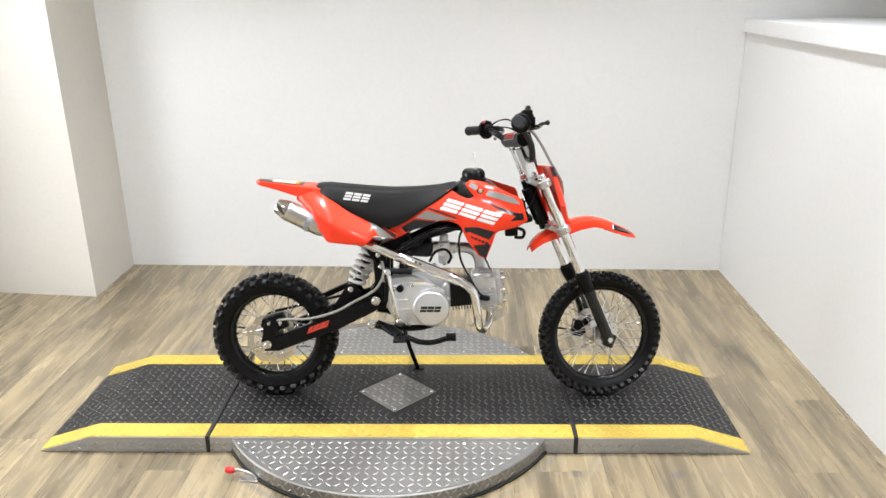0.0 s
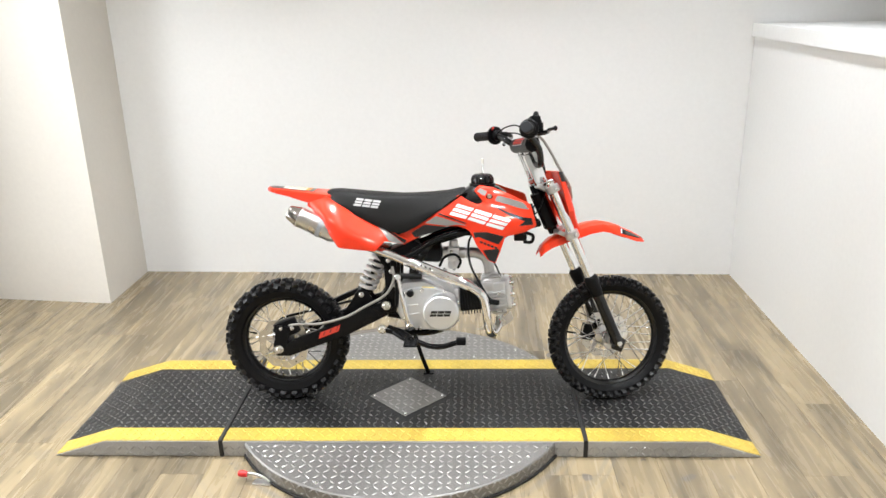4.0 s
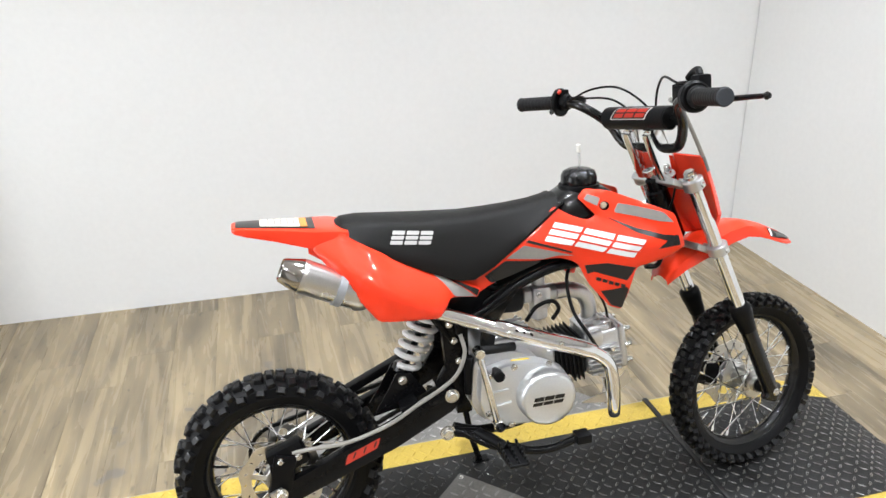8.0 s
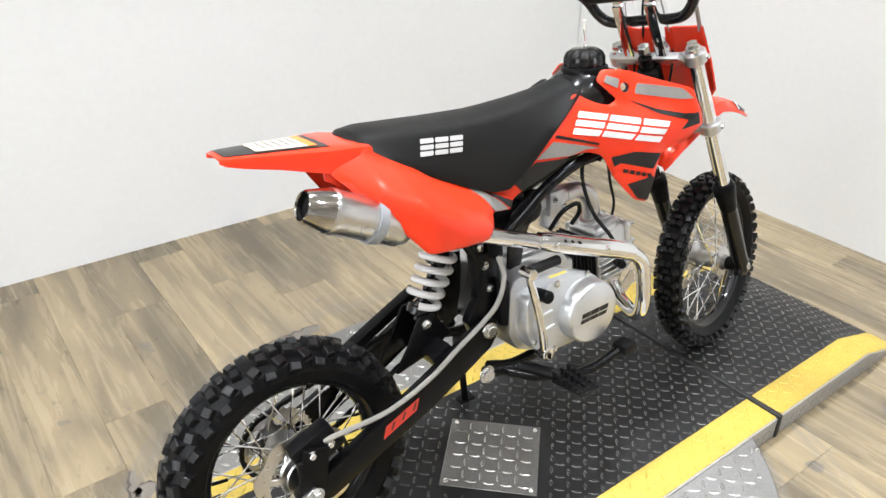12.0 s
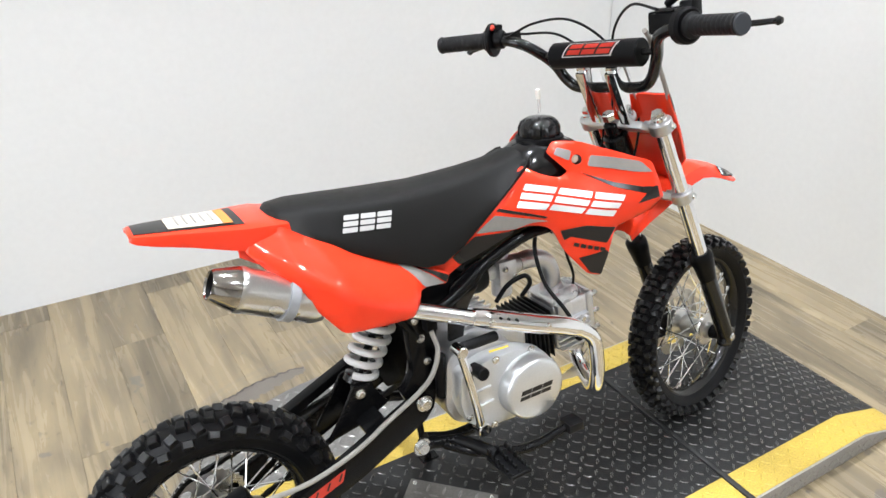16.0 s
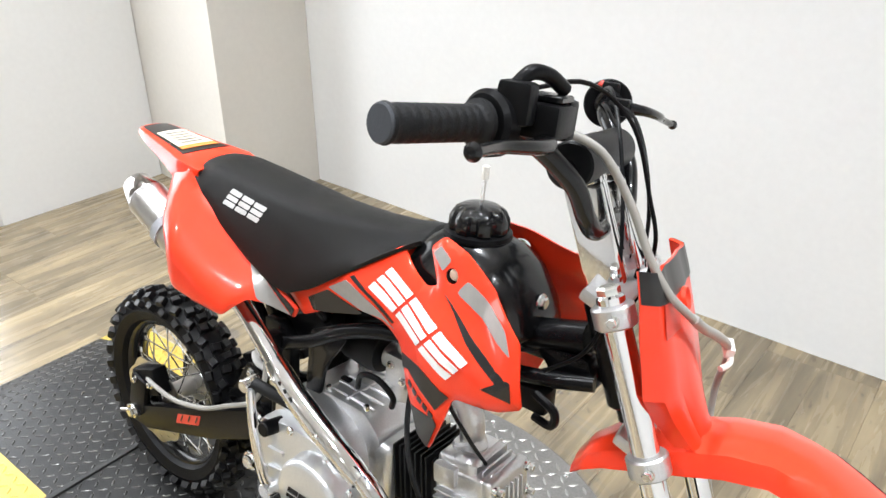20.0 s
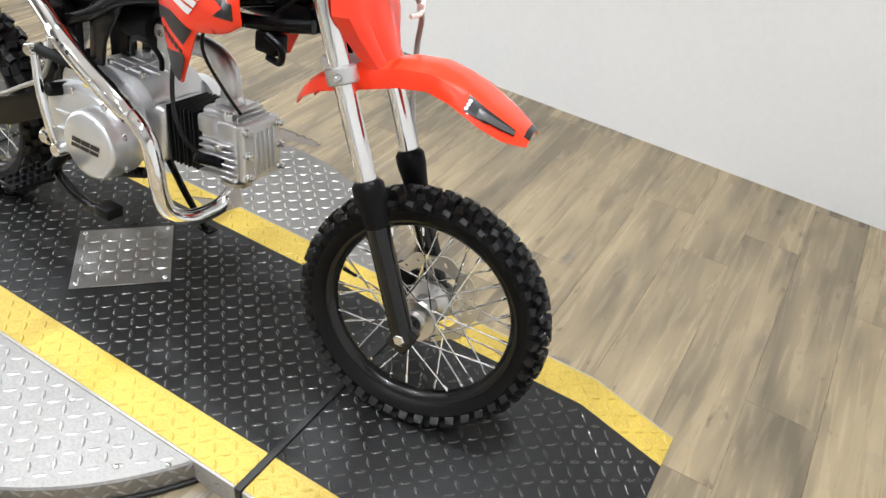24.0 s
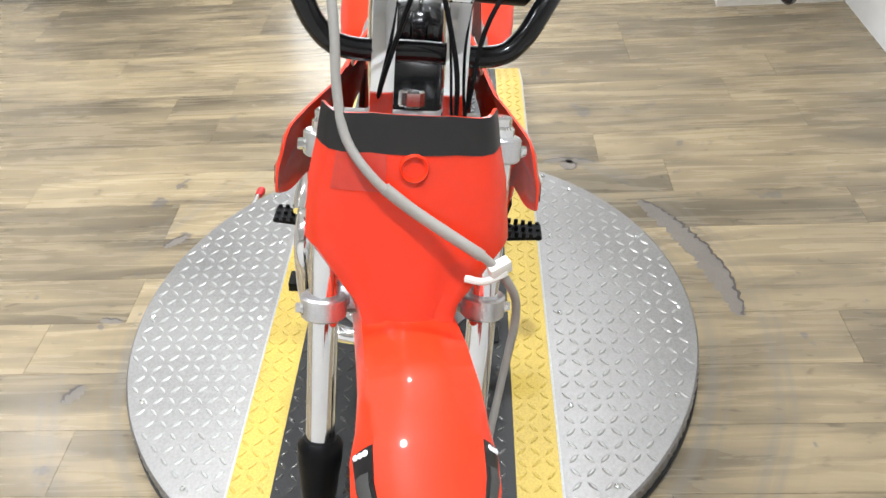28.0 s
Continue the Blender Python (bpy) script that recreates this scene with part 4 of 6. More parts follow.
def fender_shell(secs, pts, thick, lift=0.0):
    bm = bmesh.new()
    g = []
    for x, z, w, d in secs:
        row = pts(x) if callable(pts) else pts
        g.append([bm.verts.new((x, w * f + (lift if f > 0 else -lift) * (1 if abs(f) > 0.8 else 0), z + (d * h if h < 0 else 0.030 * h) + (lift if abs(f) <= 0.9 else 0))) for f, h in row])
    for a, b in zip(g, g[1:]):
        for k in range(len(a) - 1):
            bm.faces.new((a[k], a[k + 1], b[k + 1], b[k]))
    bmesh.ops.recalc_face_normals(bm, faces=bm.faces)
    bmesh.ops.solidify(bm, geom=bm.faces[:], thickness=thick)
    return bm


fen_dense = []
for i in range(len(FEN) - 1):
    for k in range(3):
        fen_dense.append(tuple(a + (b - a) * k / 3 for a, b in zip(FEN[i], FEN[i + 1])))
fen_dense.append(FEN[-1])
FQ = [(-1.0, -1.0), (-0.96, -0.80), (-0.84, -0.45), (-0.72, -0.08), (-0.54, 0.06), (-0.44, 0.13), (-0.2, 0.18), (0, 0.19), (0.2, 0.18), (0.44, 0.13), (0.54, 0.06), (0.72, -0.08), (0.84, -0.45), (0.96, -0.80), (1.0, -1.0)]


def fender_profile(x):
    """Square flanges at the fork turn into sloping facets towards the tip."""
    u = min(max((x - 0.728) / 0.035, 0), 1)
    return [(a + (c - a) * u, b + (d - b) * u) for (a, b), (c, d) in zip(FP, FQ)]


def facet(s, p):
    """Point on the sloping side facet, p from its upper to its lower edge."""
    return s * (0.73 + 0.23 * p), -0.110 - 0.69 * p


ffender = part("front_fender", fender_shell(fen_dense, fender_profile, 0.003), RED, bike, "long red plastic front fender with dark side vents", m=TURNED, sharp=32)
for s in (-1, 1):
    secs = [q for q in fen_dense if 0.765 <= q[0] <= 0.853]
    part("vent_decal", fender_shell(secs, lambda x: [facet(s, p * (0.98 - 5.5 * (x - 0.765))) for p in (0.03, 0.35, 0.7, 1.0)], 0.001, 0.0018), DBLACK, ffender, "black vent decal", m=TURNED)
    part("vent_stripe", fender_shell([q for q in secs if q[0] > 0.782], lambda x: [facet(s, p * (0.98 - 5.5 * (x - 0.765))) for p in (0.36, 0.65, 0.93)], 0.001, 0.0028), DDARK, ffender, "dark grey vent stripe", m=TURNED)
    for k, p in enumerate((0.34, 0.58, 0.82)):
        f, h = facet(s, p)
        part("vent_hole", lathe([(0.0005, 0.0012), (0.0028, 0.0010), (0.0034, 0.0)], 10), DWHITE, ffender, m=TURNED @ Matrix.Translation((0.7745 - 0.001 * k, 0.0698 * f + 0.0012 * s, 0.6445 + 0.030 * h + 0.0022)) @ pose(0, 0, 0, 90 - 45 * s))
part("fender_tip", fender_shell(fen_dense[-3:], lambda x: fender_profile(x)[3:-3], 0.001, 0.0014), DBLACK, ffender, "dark fender tip", m=TURNED)

# front brake: caliper, hose
cal = part("front_caliper", join(box((0.046, 0.034, 0.062), (0.690, 0.062, 0.240), 0.008, 2, pose(0, 0, 0, 0, 12)), box((0.05, 0.014, 0.024), (0.715, 0.076, 0.225), 0.004, 2)), BLACKP, bike, "black front brake caliper", m=TURNED)
bolt(cal, (0.684, 0.080, 0.258), 0.006, 0.006, 1, m=TURNED)
bolt(cal, (0.684, 0.080, 0.222), 0.006, 0.006, 1, m=TURNED)
hose = part("brake_hose", tube([(0.425, -0.120, 0.985), (0.470, -0.098, 0.965), (0.508, -0.088, 0.915), (0.536, -0.084, 0.865), (0.562, -0.074, 0.826), (0.586, -0.046, 0.797), (0.600, -0.010, 0.774), (0.614, 0.026, 0.756), (0.624, 0.062, 0.736), (0.626, 0.094, 0.702), (0.620, 0.114, 0.650), (0.628, 0.116, 0.560), (0.655, 0.110, 0.470), (0.684, 0.104, 0.380), (0.698, 0.090, 0.310), (0.698, 0.072, 0.272)], 0.0048, 6, 10), HOSE, bike, "grey front brake hose", m=TURNED)
part("hose_sleeve", tube([(0.590, -0.038, 0.792), (0.600, -0.010, 0.774), (0.614, 0.026, 0.756), (0.623, 0.060, 0.737)], 0.0062, 5, 12), HOSE, hose, m=TURNED)
part("cable_tie", join(box((0.012, 0.024, 0.016), (0.626, 0.080, 0.724), 0.003, 2, pose(0, 0, 0, 20, 0, 20)), tube([(0.628, 0.088, 0.720), (0.632, 0.066, 0.711), (0.624, 0.048, 0.707)], 0.004, 4, 8)), NYLON, hose, "white nylon cable tie", m=TURNED)


def cable(name, pts, r, mat, label="", m=None, parent=bike):
    return part(name, tube(pts, r, 6, 8), mat, parent, label, m=m)


cable("throttle_cable", [(0.402, -0.165, 1.022), (0.440, -0.080, 1.030), (0.478, -0.010, 0.985), (0.505, 0.025, 0.900), (0.520, 0.035, 0.840), (0.505, 0.040, 0.760), (0.440, 0.030, 0.690), (0.340, -0.010, 0.660), (0.250, -0.020, 0.630)], 0.0027, BLACKP, "black throttle cable", TURNED)
cable("switch_wire", [(0.375, 0.190, 0.985), (0.400, 0.130, 1.010), (0.430, 0.060, 1.010), (0.465, 0.000, 0.960), (0.490, -0.030, 0.880), (0.500, -0.045, 0.800), (0.480, -0.040, 0.720), (0.430, -0.030, 0.670)], 0.0026, BLACKP, "black switch wiring", TURNED)
cable("clutch_cable", [(0.398, 0.170, 0.990), (0.450, 0.110, 0.980), (0.490, 0.060, 0.920), (0.505, 0.050, 0.840), (0.490, 0.045, 0.740), (0.440, 0.050, 0.660), (0.360, 0.050, 0.600)], 0.0026, BLACKP, "black control cable", TURNED)

# ---- frame ----
fr = part("frame", tube([(0.470, 0, 0.715), (0.400, 0, 0.695), (0.300, 0, 0.662), (0.180, 0, 0.628), (0.060, 0, 0.588), (0.005, 0, 0.555)], 0.0215, 6, 16), BLACKM, bike, "black tubular steel frame")
for s in (-1, 1):
    part("frame_rail", tube([(0.492, s * 0.016, 0.665), (0.420, s * 0.034, 0.652), (0.300, s * 0.050, 0.640), (0.200, s * 0.062, 0.640), (0.110, s * 0.068, 0.612), (0.040, s * 0.070, 0.570), (-0.030, s * 0.072, 0.540)], 0.0115, 6, 12), BLACKM, fr)
    part("seat_rail", tube([(0.060, s * 0.055, 0.610), (-0.060, s * 0.060, 0.668), (-0.180, s * 0.058, 0.715), (-0.280, s * 0.045, 0.742)], 0.010, 5, 12), BLACKM, fr)
    part("seat_strut", tube([(-0.045, s * 0.066, 0.500), (-0.110, s * 0.064, 0.600), (-0.200, s * 0.058, 0.712)], 0.009, 4, 12), BLACKM, fr)
    post = part("pivot_plate", prism([(-0.070, 0.345), (-0.030, 0.345), (-0.012, 0.420), (-0.010, 0.545), (-0.035, 0.575), (-0.072, 0.575), (-0.066, 0.440), (-0.092, 0.400)], s * 0.050, s * 0.072, 0.003), BLACKM, fr)
    for z in (0.455, 0.505, 0.545):
        bolt(post, (-0.035 - 0.010 * (z - 0.455) / 0.05, s * 0.072, z), 0.0062, 0.006, s)
for s in (-1, 1):
    part("frame_gusset", prism([(0.018, 0.470, 0.006), (0.050, 0.470, 0.006), (0.062, 0.530, 0.02), (0.110, 0.596, 0.01), (0.096, 0.618, 0.008), (0.028, 0.584, 0.01)], s * 0.056, s * 0.064, 0.002), BLACKG, fr, "glossy black gusset plate")
part("wiring_loop", tube([(0.130, -0.060, 0.520), (0.150, -0.074, 0.556), (0.186, -0.078, 0.566), (0.206, -0.066, 0.540), (0.196, -0.054, 0.512)], 0.0048, 5, 10), BLACKP, fr, "black wiring loop")
part("shock_mount", box((0.05, 0.10, 0.03), (-0.075, 0, 0.572), 0.006, 2), BLACKM, fr)
part("head_gusset", prism([(0.478, 0.690), (0.395, 0.690), (0.430, 0.652), (0.492, 0.650)], -0.014, 0.014, 0.002), BLACKM, fr)
part("skid_plate", sheet([(0.262, 0.282), (0.330, 0.272), (0.395, 0.318), (0.385, 0.350), (0.330, 0.302)], lambda x, z: -0.052, 0.003, 0.03), STEEL, bike, "thin grey guard plate under the engine")

# swingarm
for s in (-1, 1):
    arm = prism([(-0.485, 0.222), (-0.470, 0.246), (-0.430, 0.246), (-0.215, 0.334), (-0.075, 0.400), (-0.050, 0.398), (-0.040, 0.372), (-0.060, 0.348), (-0.195, 0.280), (-0.420, 0.196), (-0.470, 0.196)], s * 0.074, s * 0.098, 0.003)
    sw = part("swingarm", arm, BLACKM, bike, "black box-section swingarm")
    bolt(sw, (-0.062, s * 0.098, 0.385), 0.012, 0.010, s, hexed=False)
    part("axle_block", box((0.030, 0.010, 0.026), (-0.462, s * 0.102, 0.222), 0.003, 2, pose(0, 0, 0, 0, -22)), STEEL, sw, "silver chain adjuster")
    bolt(sw, (-0.455, s * 0.106, 0.225), 0.011, 0.010, s)
    part("adjuster_bolt", rod((-0.478, s * 0.100, 0.214), (-0.512, s * 0.100, 0.200), 0.0042, 8), ZINC, sw)
    if s < 0:
        dk = sheet([(-0.312, 0.262, 0.002), (-0.238, 0.290, 0.002), (-0.230, 0.314, 0.002), (-0.304, 0.286, 0.002)], lambda x, z: 0.0006, 0.0006, 0.02)
        part("arm_badge", dk, DRED, sw, "red badge on the swingarm", m=Matrix.Translation((0, -0.0988, 0)))
        for k in range(3):
            c = -0.290 + 0.024 * k
            part("badge_slot", box((0.003, 0.0008, 0.016), (c, -0.0999, 0.283 + 0.009 * k), 0, 1, pose(0, 0, 0, 0, 25)), DBLACK, sw)
part("swingarm_brace", box((0.045, 0.150, 0.034), (-0.150, 0, 0.352), 0.006, 2, pose(0, 0, 0, 0, -24)), BLACKM, bike)
for s in (-1, 1):
    tr = part("shock_linkage", prism([(-0.105, 0.372), (-0.140, 0.425), (-0.172, 0.428), (-0.205, 0.372), (-0.235, 0.330), (-0.160, 0.345)], s * 0.026, s * 0.034, 0.002), BLACKM, bike, "black shock mounting bracket")
    bolt(tr, (-0.160, s * 0.034, 0.410), 0.0075, 0.007, s)

# rear shock
sa, sb = Vector((-0.072, 0, 0.570)), Vector((-0.160, 0, 0.405))
sd = (sb - sa).normalized()
shock = part("rear_shock", join(rod(sa, sb, 0.008, 14), rod(sa + sd * 0.01, sa + sd * 0.075, 0.020, 20), rod(sb - sd * 0.03, sb - sd * 0.012, 0.026, 20, 0.1)), BLACKG, bike, "black shock absorber with a white coil spring")
ln = (sb - sa).length - 0.045
turns, ns = 6.0, 132
side = sd.orthogonal().normalized()
up2 = sd.cross(side)
helix = [sa + sd * (0.012 + ln * k / ns) + 0.0305 * (math.cos(math.tau * turns * k / ns) * side + math.sin(math.tau * turns * k / ns) * up2) for k in range(ns + 1)]
part("spring", tube(helix, 0.0068, 1, 10), WHITEP, shock, "white coil spring")
part("spring_collar", rod(sa + sd * 0.004, sa + sd * 0.014, 0.034, 24, 0.1), ALLOY, shock)

# chain drive on the far side
def chain_path(n=64):
    r1, r2 = 0.070, 0.026
    c1, c2 = Vector((RWC[0], 0.062, RWC[2])), Vector((0.005, 0.062, 0.385))
    pts = []
    d = (c2 - c1).normalized()
    u = Vector((-d.z, 0, d.x))
    a0 = math.atan2(u.z, u.x)
    for k in range(13):
        a = a0 + math.pi * k / 12
        pts.append(c1 + r1 * Vector((math.cos(a), 0, math.sin(a))))
    for k in range(13):
        a = a0 + math.pi + math.pi * k / 12
        pts.append(c2 + r2 * Vector((math.cos(a), 0, math.sin(a))))
    pts.append(pts[0])
    dense = []
    for a, b in zip(pts, pts[1:]):
        k = max(1, round((b - a).length / 0.0127))
        dense += [a.lerp(b, j / k) for j in range(k)]
    return dense


links = chain_path()
cb = bmesh.new()
for i, p in enumerate(links):
    q = links[(i + 1) % len(links)]
    c, d = (p + q) / 2, (q - p)
    ang = math.degrees(math.atan2(d.z, d.x))
    w = 0.009 if i % 2 else 0.006
    bmesh.ops.create_cube(cb, size=1, matrix=Matrix.Translation(c) @ pose(0, 0, 0, 0, -ang) @ Matrix.Diagonal((d.length * 1.15, w, 0.0085, 1)))
chain = part("chain", cb, GASK, bike, "dark roller chain")
k = 76
spr = [((0.072 + (0.003 if i % 2 else -0.002)) * math.cos(math.tau * i / k), (0.072 + (0.003 if i % 2 else -0.002)) * math.sin(math.tau * i / k)) for i in range(k)]
hl = [[(0.050 * math.cos(math.tau * j / 6 + a) + 0.011 * math.cos(b), 0.050 * math.sin(math.tau * j / 6 + a) + 0.011 * math.sin(b)) for b in [math.tau * q / 10 for q in range(10)]] for j in range(6) for a in (0.3,)]
part("sprocket", sheet(spr, lambda x, z: 0.002, 0.004, 0.02, hl, corner=0), STEEL, bike, "steel rear sprocket", m=Matrix.Translation((RWC[0], 0.062, RWC[2])))
part("chain_guard", prism([(-0.300, 0.360), (-0.120, 0.440), (-0.110, 0.425), (-0.290, 0.343)], 0.052, 0.078, 0.002), BLACKP, bike, "black chain guard")

# rear brake
rc = part("rear_caliper", join(box((0.084, 0.036, 0.060), (-0.432, -0.072, 0.296), 0.010, 2, pose(0, 0, 0, 0, -20)), box((0.050, 0.012, 0.084), (-0.446, -0.094, 0.268), 0.006, 2, pose(0, 0, 0, 0, 14)), box((0.040, 0.020, 0.060), (-0.452, -0.088, 0.262), 0.005, 2)), BLACKP, bike, "black rear brake caliper")
bolt(rc, (-0.448, -0.098, 0.300), 0.0065, 0.007)
bolt(rc, (-0.410, -0.090, 0.300), 0.0065, 0.007)
cable("rear_brake_hose", [(-0.420, -0.088, 0.310), (-0.380, -0.100, 0.318), (-0.300, -0.106, 0.322), (-0.210, -0.104, 0.345), (-0.140, -0.104, 0.382), (-0.080, -0.106, 0.415), (-0.048, -0.110, 0.445), (-0.030, -0.108, 0.490), (-0.036, -0.100, 0.530)], 0.0046, HOSE, "grey rear brake hose")
part("rear_master_cylinder", rod((-0.020, -0.090, 0.380), (-0.018, -0.090, 0.470), 0.011, 16), BLACKP, bike, "black rear brake cylinder")
part("brake_reservoir", box((0.022, 0.022, 0.040), (-0.032, -0.088, 0.545), 0.004, 2), BLACKP, bike, "small black fluid reservoir")

# ---- engine ----
ECASE = [(-0.012, 0.452, 0.012), (0.000, 0.470, 0.012), (0.070, 0.476, 0.012), (0.120, 0.460, 0.02), (0.152, 0.430, 0.02), (0.164, 0.378, 0.02), (0.156, 0.330, 0.02), (0.130, 0.302, 0.015), (0.040, 0.300, 0.012), (0.000, 0.318, 0.012), (-0.022, 0.360, 0.012)]
eng = part("engine", prism(ECASE, -0.105, 0.100, 0.010), ALLOY, bike, "bare cast alloy horizontal engine")
cover = part("right_cover", prism([(-0.004, 0.444, 0.012), (0.060, 0.458, 0.010), (0.128, 0.456, 0.02), (0.188, 0.428, 0.02), (0.208, 0.378, 0.02), (0.190, 0.330, 0.02), (0.130, 0.306, 0.015), (0.045, 0.310, 0.012), (0.004, 0.336, 0.012), (-0.010, 0.380, 0.010)], -0.142, -0.103, 0.008), ALLOYP, eng, "silver clutch side cover")
CC = (0.138, 0.377)
part("round_cover", lathe([(0.0005, -0.036), (0.055, -0.036), (0.061, -0.033), (0.064, -0.027), (0.066, 0.0), (0.0005, 0.0)], 64), ALLOYP, cover, "round silver cover", m=Matrix.Translation((CC[0], -0.140, CC[1])))
for k in range(3):
    x = CC[0] - 0.034 + 0.024 * k
    bl = sheet([(x - 0.006, CC[1] - 0.010, 0.001), (x + 0.016, CC[1] - 0.010, 0.001), (x + 0.022, CC[1] + 0.010, 0.001), (x, CC[1] + 0.010, 0.001)], lambda a, b: 0.0005, 0.0006, 0.02)
    part("cover_badge", bl, DBLACK, cover, "black badge block", m=Matrix.Translation((0, -0.1768, 0)))
    part("badge_gap", box((0.030, 0.0005, 0.0022), (x + 0.008, -0.1778, CC[1])), ALLOYP, cover)
for a, b in ((0.012, 0.440), (0.070, 0.452), (0.150, 0.446), (0.196, 0.405), (0.196, 0.345), (0.150, 0.312), (0.060, 0.314), (0.008, 0.350)):
    bolt(cover, (a, -0.142, b), 0.0055, 0.005)
part("cover_rib", prism([(0.020, 0.360), (0.060, 0.366), (0.060, 0.372), (0.020, 0.366)], -0.147, -0.141, 0.001, 0), ALLOYP, cover)
part("cover_rib", prism([(0.020, 0.395), (0.055, 0.398), (0.055, 0.404), (0.020, 0.401)], -0.147, -0.141, 0.001, 0), ALLOYP, cover)
part("oil_cap", rod((0.032, -0.125, 0.440), (0.030, -0.165, 0.446), 0.0125, 14, 0.2), BLACKP, eng, "black oil filler cap")
part("yellow_sticker", sheet([(0.070, 0.442, 0.001), (0.112, 0.440, 0.001), (0.112, 0.462, 0.001), (0.070, 0.464, 0.001)], lambda x, z: 0.0004, 0.0005, 0.03), DYELLOW, eng, "yellow warning sticker", m=Matrix.Translation((0, -0.060, 0.0)) @ pose(0.0, -0.068, 0.453, -52) @ Matrix.Translation((0, 0, -0.453)))
part("case_front", box((0.060, 0.120, 0.112), (0.172, 0, 0.384), 0.018, 3), ALLOY, eng, "cast crankcase front")
top = part("top_case", prism([(0.030, 0.452), (0.052, 0.482, 0.012), (0.146, 0.480, 0.016), (0.180, 0.446, 0.012), (0.184, 0.400), (0.030, 0.410)], -0.060, 0.060, 0.010), ALLOY, eng, "ribbed crankcase top")
for k in range(5):
    part("case_rib", box((0.100, 0.005, 0.006), (0.104, -0.044 + 0.022 * k, 0.4815), 0.0015, 1), ALLOY, top)
part("case_rib", box((0.006, 0.104, 0.007), (0.100, 0, 0.4815), 0.0015, 1), ALLOY, top)
part("breather_boss", rod((0.070, 0.024, 0.478), (0.070, 0.024, 0.494), 0.011, 18, 0.2), ALLOY, top)
for a, b in ((0.058, -0.050), (0.142, -0.050), (0.058, 0.050), (0.142, 0.050)):
    part("case_screw", rod((a, b, 0.478), (a, b, 0.488), 0.0055, 6, 0.2), ZINC, top)
part("left_cover", lathe([(0.0005, 0.034), (0.050, 0.034), (0.060, 0.028), (0.064, 0.0)], 48), ALLOYP, eng, m=Matrix.Translation((0.120, 0.098, 0.380)))
# barrel and head, pointing forwards and slightly up
BT = Matrix.Translation((0.215, 0, 0.392)) @ pose(0, 0, 0, 0, -6)
barrel = part("cylinder", box((0.090, 0.084, 0.092), (0.022, 0, 0), 0.006, 2), GASK, eng, "black finned cylinder barrel", m=BT)
for k in range(7):
    part("fin", box((0.0032, 0.104 - 0.004 * (k % 2), 0.112), (-0.008 + 0.0105 * k, 0, 0), 0.001, 1), GASK, barrel, m=BT)
headp = part("cylinder_head", join(box((0.090, 0.096, 0.108), (0.112, 0, 0.000), 0.012, 3), box((0.070, 0.088, 0.040), (0.104, 0, 0.050), 0.014, 3), rod((0.104, 0, 0.060), (0.096, 0, 0.082), 0.026, 24, 0.15)), ALLOY, eng, "bright cast cylinder head with fins", m=BT)
for s in (-1, 1):
    for k in range(6):
        part("side_fin", box((0.086 - 0.004 * abs(k - 2), 0.014, 0.0040), (0.112, s * 0.052, -0.048 + 0.0125 * k), 0.0012, 1), ALLOY, headp, m=BT)
    part("side_boss", box((0.040, 0.016, 0.034), (0.092, s * 0.048, 0.042), 0.006, 2), ALLOY, headp, m=BT)
    part("side_bolt", rod((0.128, s * 0.052, 0.010), (0.128, s * 0.068, 0.010), 0.0065, 10, 0.2), ZINC, headp, m=BT)
front = part("valve_cover", box((0.020, 0.098, 0.110), (0.163, 0, 0.000), 0.009, 3), ALLOY, headp, "ribbed cover with bolts", m=BT)
for k in range(5):
    part("front_fin", box((0.010, 0.0042, 0.078), (0.174, -0.024 + 0.012 * k, -0.002), 0.0012, 1), ALLOY, headp, m=BT)
for a, b in ((-0.040, 0.042), (0.040, 0.042), (-0.040, -0.042), (0.040, -0.042), (-0.041, 0.0), (0.041, 0.0)):
    part("head_stud", join(rod((0.168, a, b), (0.178, a, b), 0.0080, 14, 0.2), rod((0.176, a, b), (0.187, a, b), 0.0052, 6, 0.2)), ZINC, headp, m=BT)
for k in range(4):
    part("top_fin", box((0.0036, 0.086 - 0.006 * k, 0.030), (0.128 + 0.0105 * k, 0, 0.056 - 0.004 * k), 0.0012, 1), ALLOY, headp, m=BT)
part("valve_cap", lathe([(0.0005, 0.012), (0.017, 0.012), (0.021, 0.008), (0.023, 0.0)], 24), ALLOY, headp, m=BT @ Matrix.Translation((0.120, -0.030, 0.064)) @ pose(0, 0, 0, 62))
# spark plug lead
cable("spark_plug_lead", [(0.318, -0.075, 0.392), (0.296, -0.098, 0.425), (0.268, -0.095, 0.475), (0.240, -0.070, 0.530), (0.235, -0.045, 0.600), (0.260, -0.030, 0.650)], 0.0042, GASK, "black spark plug lead")
part("plug_cap", rod((0.338, -0.050, 0.380), (0.310, -0.090, 0.395), 0.010, 14, 0.2), BLACKP, bike, "black spark plug cap")
cable("wiring", [(0.350, -0.020, 0.470), (0.330, -0.045, 0.520), (0.300, -0.060, 0.580), (0.300, -0.050, 0.640)], 0.003, GASK, "thin black wire")
